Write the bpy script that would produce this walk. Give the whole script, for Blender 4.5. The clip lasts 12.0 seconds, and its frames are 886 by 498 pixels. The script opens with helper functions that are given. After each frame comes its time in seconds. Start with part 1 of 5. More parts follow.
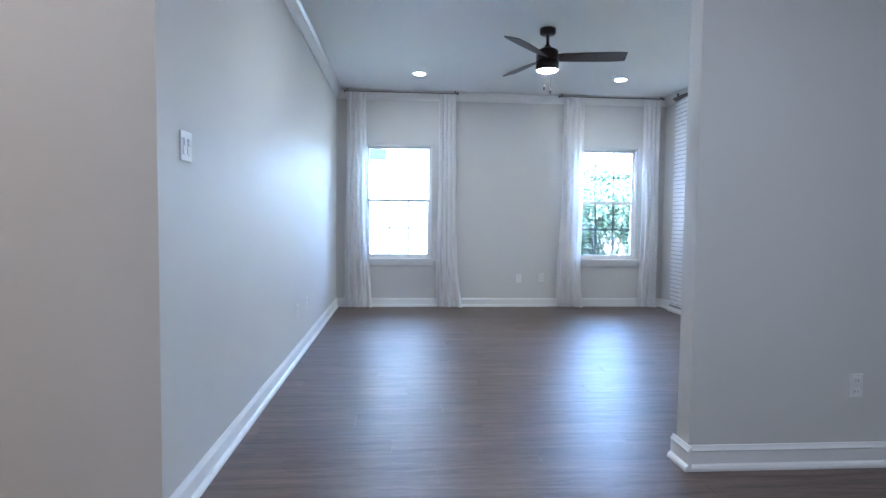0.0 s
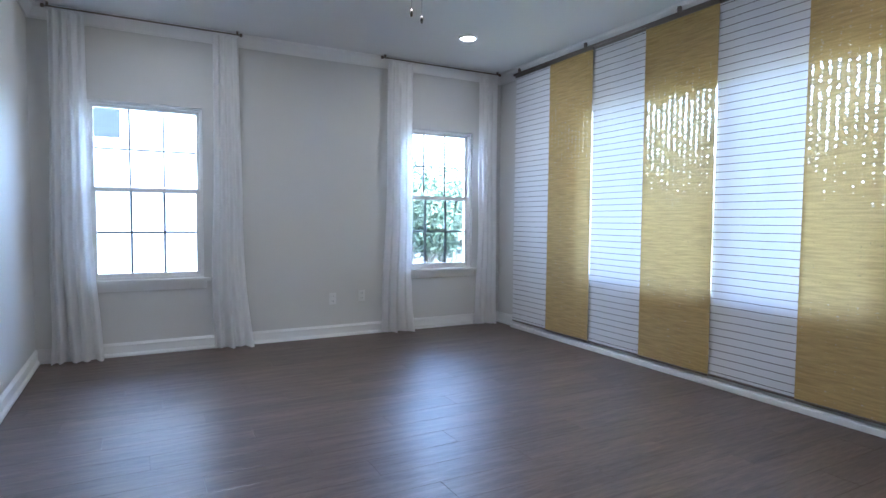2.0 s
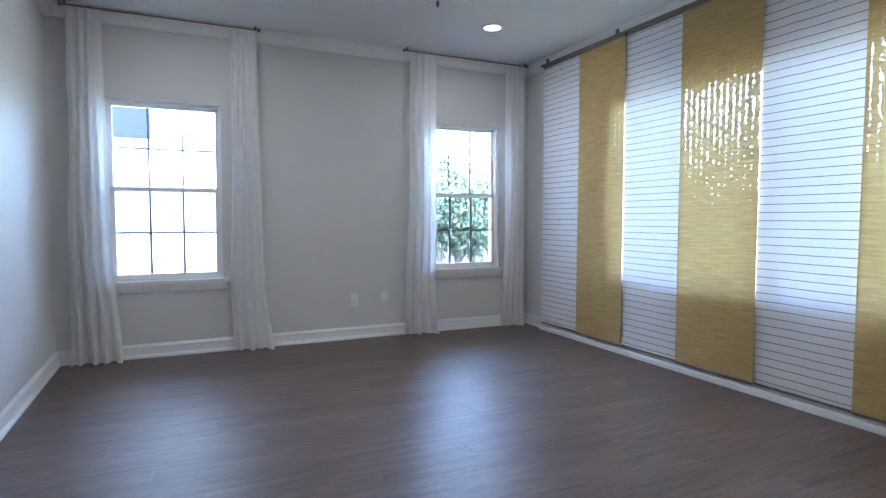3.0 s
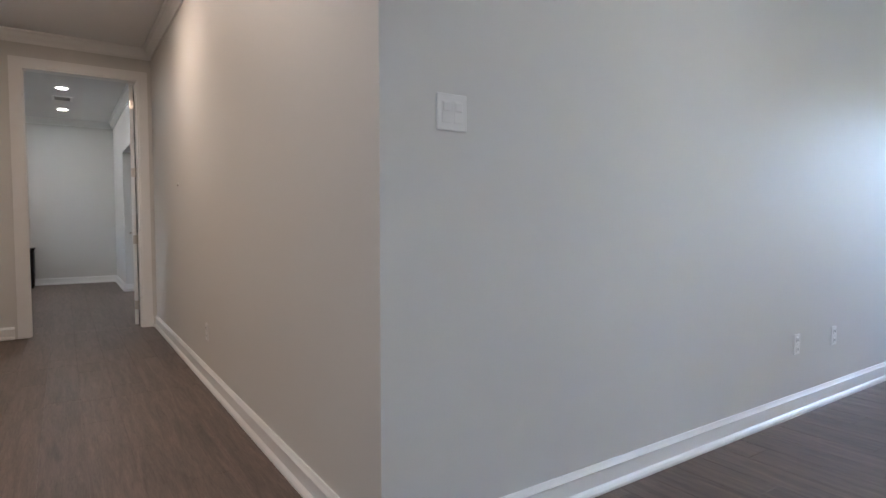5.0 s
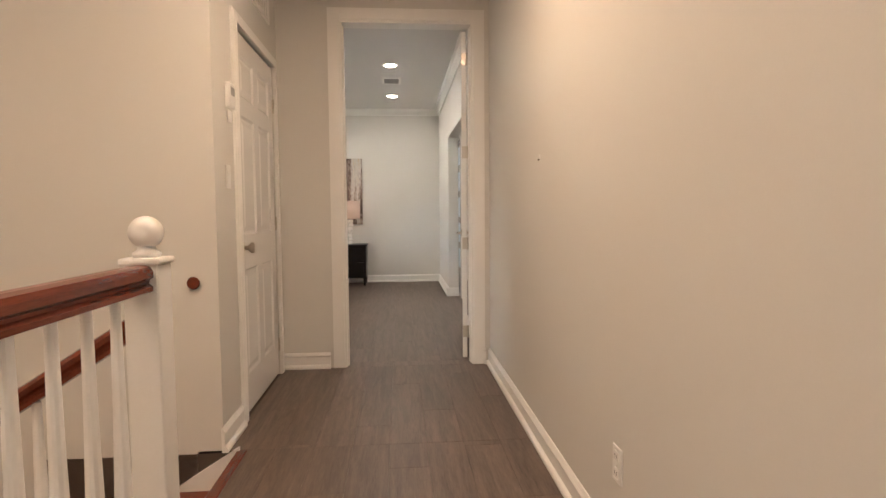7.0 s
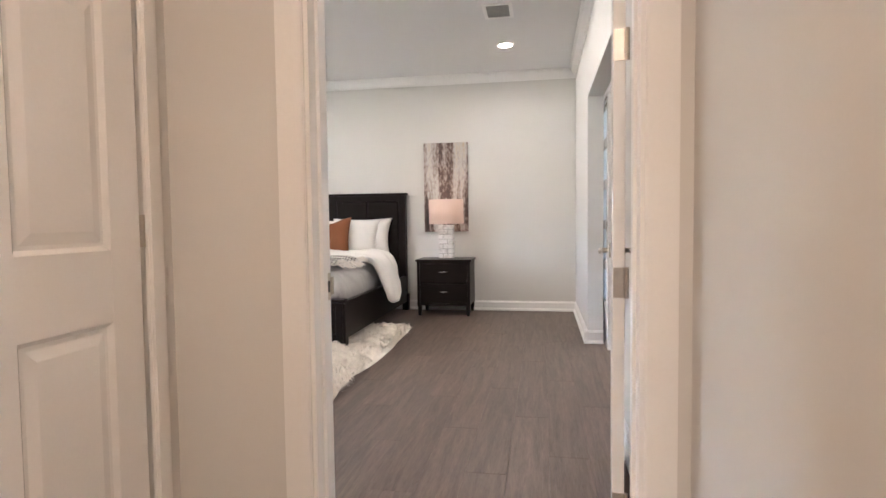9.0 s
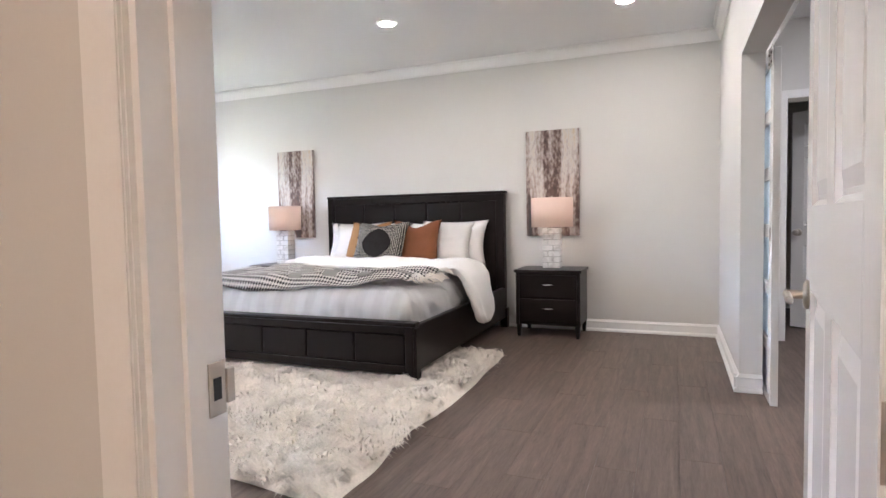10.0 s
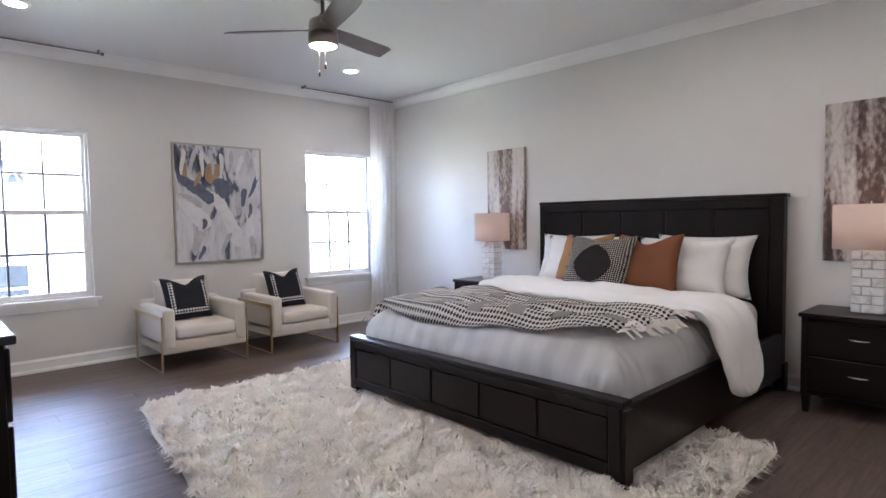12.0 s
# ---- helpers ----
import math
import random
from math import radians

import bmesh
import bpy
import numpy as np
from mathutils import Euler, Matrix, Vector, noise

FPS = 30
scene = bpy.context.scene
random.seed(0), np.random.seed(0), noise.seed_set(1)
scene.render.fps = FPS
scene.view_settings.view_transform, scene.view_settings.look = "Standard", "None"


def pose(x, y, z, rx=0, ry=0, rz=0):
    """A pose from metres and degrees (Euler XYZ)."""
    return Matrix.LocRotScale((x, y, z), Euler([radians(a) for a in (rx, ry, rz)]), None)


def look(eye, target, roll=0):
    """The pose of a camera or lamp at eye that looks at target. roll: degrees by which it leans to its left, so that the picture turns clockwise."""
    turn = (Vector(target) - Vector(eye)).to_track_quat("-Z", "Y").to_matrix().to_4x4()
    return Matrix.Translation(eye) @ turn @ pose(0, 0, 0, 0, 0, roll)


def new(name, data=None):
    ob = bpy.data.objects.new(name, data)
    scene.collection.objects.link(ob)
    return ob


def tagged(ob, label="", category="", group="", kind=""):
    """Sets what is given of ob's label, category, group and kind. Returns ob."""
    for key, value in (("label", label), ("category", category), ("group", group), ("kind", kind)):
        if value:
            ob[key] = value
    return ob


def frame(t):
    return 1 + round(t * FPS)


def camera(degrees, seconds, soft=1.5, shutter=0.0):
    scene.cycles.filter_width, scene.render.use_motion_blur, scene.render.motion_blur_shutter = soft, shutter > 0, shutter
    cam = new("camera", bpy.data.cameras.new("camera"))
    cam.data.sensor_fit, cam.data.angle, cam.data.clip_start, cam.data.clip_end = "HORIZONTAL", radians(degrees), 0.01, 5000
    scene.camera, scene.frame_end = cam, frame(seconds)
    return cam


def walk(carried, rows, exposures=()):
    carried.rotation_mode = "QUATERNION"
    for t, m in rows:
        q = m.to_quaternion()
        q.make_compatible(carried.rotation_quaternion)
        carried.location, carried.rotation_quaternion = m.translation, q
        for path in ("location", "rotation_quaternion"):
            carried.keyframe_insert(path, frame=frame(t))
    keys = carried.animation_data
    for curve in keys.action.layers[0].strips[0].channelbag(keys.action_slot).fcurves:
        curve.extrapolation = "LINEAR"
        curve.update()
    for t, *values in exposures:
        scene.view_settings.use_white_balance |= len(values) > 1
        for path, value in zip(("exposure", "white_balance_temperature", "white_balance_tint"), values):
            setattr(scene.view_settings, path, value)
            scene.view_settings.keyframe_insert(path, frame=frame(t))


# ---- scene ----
cam = camera(76.2, 12.0)
PATH = [
    (0, (0.842, -2.027, 1.142), (0.988, -0.035, 1.038), 0.6),
    (0.5, (0.834, -1.455, 1.141), (1.21, 0.507, 1.04), 0.6),
    (1, (0.8, -0.893, 1.161), (1.436, 1.0, 1.055), 0.5),
    (1.5, (0.807, -0.415, 1.147), (1.587, 1.424, 1.041), 0.4),
    (2, (0.73, -0.024, 1.167), (1.677, 1.735, 1.06), 0.5),
    (2.5, (0.805, 0.222, 1.163), (1.831, 1.935, 1.054), 0.4),
    (4.5, (1.287, -0.656, 1.113), (0.148, 0.986, 1.028), -0.6),
    (5, (1.48, -0.772, 1.075), (-0.177, 0.342, 0.975), 0.0),
    (5.5, (1.061, -0.725, 1.089), (-0.844, -0.129, 0.973), -0.9),
    (6, (0.444, -0.731, 1.092), (-1.534, -0.465, 0.977), -0.8),
    (6.5, (-0.192, -0.692, 1.113), (-2.18, -0.511, 0.992), -0.6),
    (8.5, (-2.719, -0.491, 1.111), (-4.711, -0.628, 0.995), -0.5),
    (9, (-3.349, -0.387, 1.068), (-5.316, -0.731, 0.968), -0.7),
    (9.5, (-3.874, -0.373, 1.099), (-5.806, -0.88, 0.995), -0.9),
    (10, (-4.344, -0.383, 1.124), (-6.192, -1.139, 1.019), -1.1),
    (10.5, (-4.719, -0.462, 1.163), (-6.471, -1.421, 1.054), -1.0),
    (11, (-5.007, -0.549, 1.193), (-6.631, -1.711, 1.085), -1.0),
    (11.5, (-5.24, -0.63, 1.229), (-6.703, -1.99, 1.124), -0.8),
    (12, (-5.474, -0.727, 1.25), (-6.838, -2.186, 1.147), -0.8),
]
EXPOSURE = [(0.0, 6.2, 4720, 8), (1.2, 5.95, 4770, 9), (2.7, 5.62, 5000, 10), (4.3, 5.95, 5050, 10), (5.0, 5.95, 5300, 10), (5.5, 6.02, 5850, 12), (6.5, 6.47, 6450, 12), (8.5, 7.02, 6000, 14), (9.5, 7.1, 5750, 15), (10.5, 6.85, 5600, 16), (12.0, 6.32, 5500, 17)]
SKY = 0.15
LOFT_W, BED_W, HALL_W, TABLE_W, FAN_W, BATH_W = 0.06, 0.045, 0.21, 0.0045, 0.12, 0.25
FAN1_TURN, FAN2_TURN = -9, -46
walk(cam, [(t, look(eye, target, roll)) for t, eye, target, roll in PATH], EXPOSURE)

# ---- world and light ----
world = bpy.data.worlds.new("overcast_sky")
scene.world = world
world.use_nodes = True
wn = world.node_tree
sky = wn.nodes.new("ShaderNodeTexSky")
sky.sky_type = "NISHITA"
sky.sun_disc = False
sky.sun_elevation, sky.sun_rotation = radians(55), radians(-90)
sky.dust_density = 3.0
haze = wn.nodes.new("ShaderNodeHueSaturation")
haze.inputs["Saturation"].default_value = 0.7
wn.links.new(sky.outputs[0], haze.inputs["Color"])
wn.links.new(haze.outputs[0], wn.nodes["Background"].inputs[0])
wn.nodes["Background"].inputs[1].default_value = SKY
sun = new("sun", bpy.data.lights.new("sun", "SUN"))
sun.data.energy, sun.data.angle, sun.data.color = 2.2, radians(5), (1.0, 0.95, 0.88)
sun.matrix_world = look((-40, 0, 57), (0, 0, 0))

CEIL = 2.77
BEDX, WINY = -10.015, -6.565
WARM = (1.0, 0.67, 0.41)


# ---- materials ----
def mat(name, color, rough=0.5, metal=0.0, var=0.06, scale=3.0, bump=0.0, fine=60.0, stretch=(1, 1, 1), spec=0.5):
    m = bpy.data.materials.new(name)
    m.use_nodes = True
    nt = m.node_tree
    b = nt.nodes["Principled BSDF"]
    b.inputs["Roughness"].default_value, b.inputs["Metallic"].default_value = rough, metal
    b.inputs["Specular IOR Level"].default_value = spec
    tc, mp = nt.nodes.new("ShaderNodeTexCoord"), nt.nodes.new("ShaderNodeMapping")
    mp.inputs["Scale"].default_value = stretch
    nt.links.new(tc.outputs["Object"], mp.inputs[0])
    n1, n2 = nt.nodes.new("ShaderNodeTexNoise"), nt.nodes.new("ShaderNodeTexNoise")
    n1.inputs["Scale"].default_value, n2.inputs["Scale"].default_value = scale, fine
    n1.inputs["Detail"].default_value = n2.inputs["Detail"].default_value = 4
    for n in (n1, n2):
        nt.links.new(mp.outputs[0], n.inputs["Vector"])
    mx = nt.nodes.new("ShaderNodeMix")
    mx.data_type = "FLOAT"
    mx.inputs[0].default_value = 0.45
    nt.links.new(n1.outputs[0], mx.inputs[2])
    nt.links.new(n2.outputs[0], mx.inputs[3])
    ramp = nt.nodes.new("ShaderNodeValToRGB")
    ramp.color_ramp.elements[0].position, ramp.color_ramp.elements[1].position = 0.3, 0.7
    ramp.color_ramp.elements[0].color = (*[c * (1 - var) for c in color], 1)
    ramp.color_ramp.elements[1].color = (*[min(1, c * (1 + var)) for c in color], 1)
    nt.links.new(mx.outputs[0], ramp.inputs[0])
    nt.links.new(ramp.outputs[0], b.inputs["Base Color"])
    if bump:
        bp = nt.nodes.new("ShaderNodeBump")
        bp.inputs["Strength"].default_value, bp.inputs["Distance"].default_value = bump, 0.004
        nt.links.new(n2.outputs[0], bp.inputs["Height"])
        nt.links.new(bp.outputs[0], b.inputs["Normal"])
    return m


def glow(name, color, strength):
    m = mat(name, (0.8, 0.8, 0.8), 0.4)
    b = m.node_tree.nodes["Principled BSDF"]
    b.inputs["Emission Color"].default_value = (*color, 1)
    b.inputs["Emission Strength"].default_value = strength
    return m


def sheer(name, color, amount, var=0.05, scale=3.0, fine=60, stretch=(1, 1, 1), bump=0.2):
    """Cloth that lets light through."""
    m = mat(name, color, 0.85, 0, var, scale, bump, fine, stretch, 0.15)
    nt = m.node_tree
    b, out = nt.nodes["Principled BSDF"], nt.nodes["Material Output"]
    tr, mx = nt.nodes.new("ShaderNodeBsdfTranslucent"), nt.nodes.new("ShaderNodeMixShader")
    nt.links.new(b.inputs["Base Color"].links[0].from_socket, tr.inputs[0])
    mx.inputs[0].default_value = amount
    nt.links.new(b.outputs[0], mx.inputs[1])
    nt.links.new(tr.outputs[0], mx.inputs[2])
    nt.links.new(mx.outputs[0], out.inputs[0])
    return m


def plank_mat():
    m = mat("vinyl_plank_floor", (0.124, 0.091, 0.073), 0.42, 0, 0.50, 2.4, 0.10, 17, (0.9, 11, 1), 0.4)
    for n in m.node_tree.nodes:
        if n.type == "TEX_NOISE":
            n.inputs["Distortion"].default_value = 0.9
    nt = m.node_tree
    b = nt.nodes["Principled BSDF"]
    col = b.inputs["Base Color"].links[0].from_socket
    info = nt.nodes.new("ShaderNodeObjectInfo")
    mp = next(n for n in nt.nodes if n.type == "MAPPING")
    sh = nt.nodes.new("ShaderNodeVectorMath")
    sh.operation = "MULTIPLY_ADD"
    cv = nt.nodes.new("ShaderNodeCombineXYZ")
    for k in range(3):
        nt.links.new(info.outputs["Random"], cv.inputs[k])
    sh.inputs[1].default_value = (37, 19, 11)
    nt.links.new(cv.outputs[0], sh.inputs[0])
    tc = next(n for n in nt.nodes if n.type == "TEX_COORD")
    nt.links.new(tc.outputs["Object"], sh.inputs[2])
    nt.links.new(sh.outputs[0], mp.inputs[0])
    hsv = nt.nodes.new("ShaderNodeHueSaturation")
    mr = nt.nodes.new("ShaderNodeMapRange")
    mr.inputs["To Min"].default_value, mr.inputs["To Max"].default_value = 0.90, 1.11
    nt.links.new(info.outputs["Random"], mr.inputs[0])
    nt.links.new(mr.outputs[0], hsv.inputs["Value"])
    nt.links.new(col, hsv.inputs["Color"])
    nt.links.new(hsv.outputs[0], b.inputs["Base Color"])
    return m


def ramp_mat(name, stops, rough, build, bump=0.0):
    """A material whose colour follows one value that build(nodes, links, coords) returns."""
    m = bpy.data.materials.new(name)
    m.use_nodes = True
    nt = m.node_tree
    b = nt.nodes["Principled BSDF"]
    b.inputs["Roughness"].default_value = rough
    tc = nt.nodes.new("ShaderNodeTexCoord")
    v = build(nt.nodes, nt.links, tc.outputs["Object"])
    r = nt.nodes.new("ShaderNodeValToRGB")
    e = r.color_ramp.elements
    while len(e) < len(stops):
        e.new(0.5)
    for k, (p, c) in enumerate(stops):
        e[k].position, e[k].color = p, (*c, 1)
    nt.links.new(v, r.inputs[0])
    nt.links.new(r.outputs[0], b.inputs["Base Color"])
    if bump:
        bp = nt.nodes.new("ShaderNodeBump")
        bp.inputs["Strength"].default_value, bp.inputs["Distance"].default_value = bump, 0.004
        nt.links.new(v, bp.inputs["Height"])
        nt.links.new(bp.outputs[0], b.inputs["Normal"])
    return m


def noise_node(nodes, links, vec, scale, stretch=(1, 1, 1), detail=4, distort=0.0):
    mp = nodes.new("ShaderNodeMapping")
    mp.inputs["Scale"].default_value = stretch
    links.new(vec, mp.inputs[0])
    n = nodes.new("ShaderNodeTexNoise")
    n.inputs["Scale"].default_value, n.inputs["Detail"].default_value, n.inputs["Distortion"].default_value = scale, detail, distort
    links.new(mp.outputs[0], n.inputs["Vector"])
    return n.outputs[0]


def math_node(nodes, links, op, a, b):
    n = nodes.new("ShaderNodeMath")
    n.operation = op
    for k, v in enumerate((a, b)):
        if isinstance(v, (int, float)):
            n.inputs[k].default_value = v
        else:
            links.new(v, n.inputs[k])
    return n.outputs[0]


WALL = mat("greige_wall_paint", (0.66, 0.645, 0.615), 0.55, 0, 0.015, 0.8, 0.05, 160, spec=0.3)
CEILING = mat("white_ceiling_paint", (0.74, 0.735, 0.73), 0.8, 0, 0.015, 0.8, 0.05, 120, spec=0.2)
TRIM = mat("white_trim_paint", (0.82, 0.81, 0.79), 0.3, 0, 0.02, 1.5, 0.03, 90)
DOORP = mat("white_door_paint", (0.80, 0.79, 0.77), 0.22, 0, 0.02, 1.5, 0.06, 120)
PLASTIC = mat("white_plastic", (0.80, 0.79, 0.77), 0.3, 0, 0.02)
GREY = mat("grey_plastic", (0.35, 0.34, 0.33), 0.4)
SLOT = mat("dark_slot", (0.02, 0.02, 0.02), 0.6)
PLANK = plank_mat()
SUBFLOOR = mat("dark_joint", (0.085, 0.065, 0.054), 0.6)
NICKEL = mat("satin_nickel", (0.55, 0.50, 0.44), 0.28, 1.0, 0.05)
CHROME = mat("polished_chrome", (0.82, 0.81, 0.79), 0.26, 1.0, 0.03)
BRASS = mat("brushed_brass", (0.62, 0.47, 0.27), 0.28, 1.0, 0.06)
CHERRY = mat("cherry_stained_wood", (0.13, 0.028, 0.014), 0.22, 0, 0.35, 3, 0.08, 30, (1, 8, 8))
ESPRESSO = mat("espresso_wood", (0.0080, 0.0050, 0.0045), 0.32, 0, 0.30, 3, 0.06, 30, (8, 1, 8), 0.25)
BRONZE = mat("dark_bronze_metal", (0.035, 0.028, 0.026), 0.35, 0.7, 0.1)
PEWTER = mat("brushed_pewter", (0.22, 0.19, 0.17), 0.3, 0.9, 0.08)
BLADE_DARK = mat("dark_walnut_blade", (0.05, 0.035, 0.032), 0.4, 0, 0.2, 3, 0.05, 30, (1, 8, 8))
BLADE_GREY = mat("grey_brown_blade", (0.15, 0.125, 0.12), 0.4, 0, 0.15, 3, 0.05, 30, (1, 8, 8))
CREAM = mat("cream_upholstery", (0.66, 0.61, 0.54), 0.9, 0, 0.05, 4, 0.3, 240, spec=0.1)
LINEN = mat("white_linen", (0.74, 0.72, 0.69), 0.9, 0, 0.03, 4, 0.25, 200, spec=0.1)
SHEETM = mat("blush_sheet", (0.66, 0.59, 0.53), 0.9, 0, 0.04, 4, 0.2, 150, spec=0.1)
RUST = mat("cognac_leather_velvet", (0.19, 0.073, 0.032), 0.75, 0, 0.14, 5, 0.25, 120, spec=0.2)
GOLDP = mat("tan_velvet", (0.30, 0.155, 0.06), 0.75, 0, 0.12, 5, 0.25, 120, spec=0.2)
NAVY = mat("charcoal_pillow_cloth", (0.022, 0.023, 0.030), 0.85, 0, 0.2, 6, 0.3, 200, spec=0.15)
BLACKYARN = mat("black_yarn", (0.02, 0.018, 0.017), 0.9, 0, 0.2, spec=0.1)
SHEER = sheer("sheer_white_curtain", (0.90, 0.89, 0.88), 0.50, 0.03, 5, 220)
LAMPSHADE = sheer("blush_lamp_shade", (0.60, 0.48, 0.425), 0.18, 0.04, 5, 200)
MARBLE = ramp_mat("white_marble_block", [(0.3, (0.50, 0.47, 0.44)), (0.5, (0.72, 0.70, 0.67)), (0.75, (0.80, 0.78, 0.75))], 0.35,
                  lambda n, l, v: noise_node(n, l, v, 14, (1, 1, 1), 6, 1.0), 0.1)
WOOL = mat("ivory_wool_shag", (0.84, 0.785, 0.70), 0.95, 0, 0.16, 9, 0.0, 90, spec=0.05)
SILVER = mat("champagne_frame", (0.42, 0.38, 0.33), 0.35, 0.8, 0.08)
LENS = glow("warm_lamp_lens", (1.0, 0.86, 0.70), 2.2)
FANLENS = glow("fan_lamp_lens", (1.0, 0.80, 0.60), 1.2)
TAN = mat("tan_oak_floor", (0.42, 0.24, 0.11), 0.4, 0, 0.2, 3, 0.05, 30, (1, 6, 1))


def stripes_linen():
    def build(n, l, v):
        sp = n.new("ShaderNodeSeparateXYZ")
        l.new(v, sp.inputs[0])
        a = math_node(n, l, "MULTIPLY", sp.outputs[1], 44)
        s1 = math_node(n, l, "SINE", a, 0)
        return math_node(n, l, "ADD", math_node(n, l, "MULTIPLY", s1, 0.4), 0.5)
    return ramp_mat("white_striped_duvet", [(0.3, (0.82, 0.805, 0.79)), (0.7, (0.88, 0.87, 0.855))], 0.85, build, 0.15)


DUVET = stripes_linen()


def woven(name, dark, light, scale, rough=0.9, lo=0.38, axis=1):
    """A diamond weave."""
    def build(n, l, v):
        sp = n.new("ShaderNodeSeparateXYZ")
        l.new(v, sp.inputs[0])
        p = math_node(n, l, "SINE", math_node(n, l, "MULTIPLY", math_node(n, l, "ADD", sp.outputs[0], sp.outputs[axis]), scale), 0)
        q = math_node(n, l, "SINE", math_node(n, l, "MULTIPLY", math_node(n, l, "SUBTRACT", sp.outputs[0], sp.outputs[axis]), scale), 0)
        g = math_node(n, l, "MULTIPLY", p, q)
        z = noise_node(n, l, v, 60)
        return math_node(n, l, "ADD", math_node(n, l, "MULTIPLY", g, 0.6), math_node(n, l, "ADD", math_node(n, l, "MULTIPLY", z, 0.5), 0.2))
    return ramp_mat(name, [(lo, dark), (lo + 0.16, light)], rough, build, 0.3)


THROW = woven("black_and_ivory_woven_throw", (0.035, 0.03, 0.03), (0.80, 0.76, 0.70), 120, lo=0.30)
THROWGREY = mat("grey_woven_square", (0.40, 0.38, 0.35), 0.9, 0, 0.1, 8, 0.3, 150, spec=0.1)


def pane_mat():
    m = bpy.data.materials.new("window_glass")
    m.use_nodes = True
    nt = m.node_tree
    g, t, mx = nt.nodes.new("ShaderNodeBsdfGlossy"), nt.nodes.new("ShaderNodeBsdfTransparent"), nt.nodes.new("ShaderNodeMixShader")
    f = nt.nodes.new("ShaderNodeFresnel")
    f.inputs[0].default_value = 1.35
    g.inputs["Roughness"].default_value = 0.02
    t.inputs[0].default_value = (0.95, 0.97, 0.97, 1)
    nt.links.new(f.outputs[0], mx.inputs[0])
    nt.links.new(t.outputs[0], mx.inputs[1])
    nt.links.new(g.outputs[0], mx.inputs[2])
    nt.links.new(mx.outputs[0], nt.nodes["Material Output"].inputs[0])
    return m


def screen_mat():
    """Fine dark insect mesh that lets about half of the light through."""
    m = mat("insect_screen", (0.05, 0.052, 0.055), 0.8)
    nt = m.node_tree
    t, mx = nt.nodes.new("ShaderNodeBsdfTransparent"), nt.nodes.new("ShaderNodeMixShader")
    mx.inputs[0].default_value = 0.72
    nt.links.new(nt.nodes["Principled BSDF"].outputs[0], mx.inputs[1])
    nt.links.new(t.outputs[0], mx.inputs[2])
    nt.links.new(mx.outputs[0], nt.nodes["Material Output"].inputs[0])
    return m


GLASS = pane_mat()
# muntin bars coloured dark, the shade of backlit bars put into the colour
GRID = mat("backlit_lower_grid", (0.10, 0.11, 0.14), 0.5)
GRIDUPPER = mat("backlit_upper_grid", (0.13, 0.125, 0.125), 0.5)
SCREEN = screen_mat()
FROST = sheer("frosted_glass", (0.75, 0.82, 0.86), 0.6, 0.02)


def panel_white():
    m = sheer("white_woven_panel_cloth", (0.80, 0.79, 0.80), 0.10, 0.03, 3, 140)
    nt = m.node_tree
    b = nt.nodes["Principled BSDF"]
    col = b.inputs["Base Color"].links[0].from_socket
    tc = next(n for n in nt.nodes if n.type == "TEX_COORD")
    sp = nt.nodes.new("ShaderNodeSeparateXYZ")
    nt.links.new(tc.outputs["Object"], sp.inputs[0])
    wob = noise_node(nt.nodes, nt.links, tc.outputs["Object"], 6, (1, 1, 0.2))
    zz = math_node(nt.nodes, nt.links, "ADD", math_node(nt.nodes, nt.links, "DIVIDE", sp.outputs[2], 0.052), math_node(nt.nodes, nt.links, "MULTIPLY", wob, 0.12))
    fr = math_node(nt.nodes, nt.links, "FRACT", zz, 0)
    line = math_node(nt.nodes, nt.links, "LESS_THAN", fr, 0.075)
    mx = nt.nodes.new("ShaderNodeMix")
    mx.data_type = "RGBA"
    nt.links.new(line, mx.inputs[0])
    nt.links.new(col, mx.inputs[6])
    mx.inputs[7].default_value = (0.10, 0.07, 0.06, 1)
    tr = next(n for n in nt.nodes if n.type == "BSDF_TRANSLUCENT")
    nt.links.new(mx.outputs[2], b.inputs["Base Color"])
    nt.links.new(mx.outputs[2], tr.inputs[0])
    return m


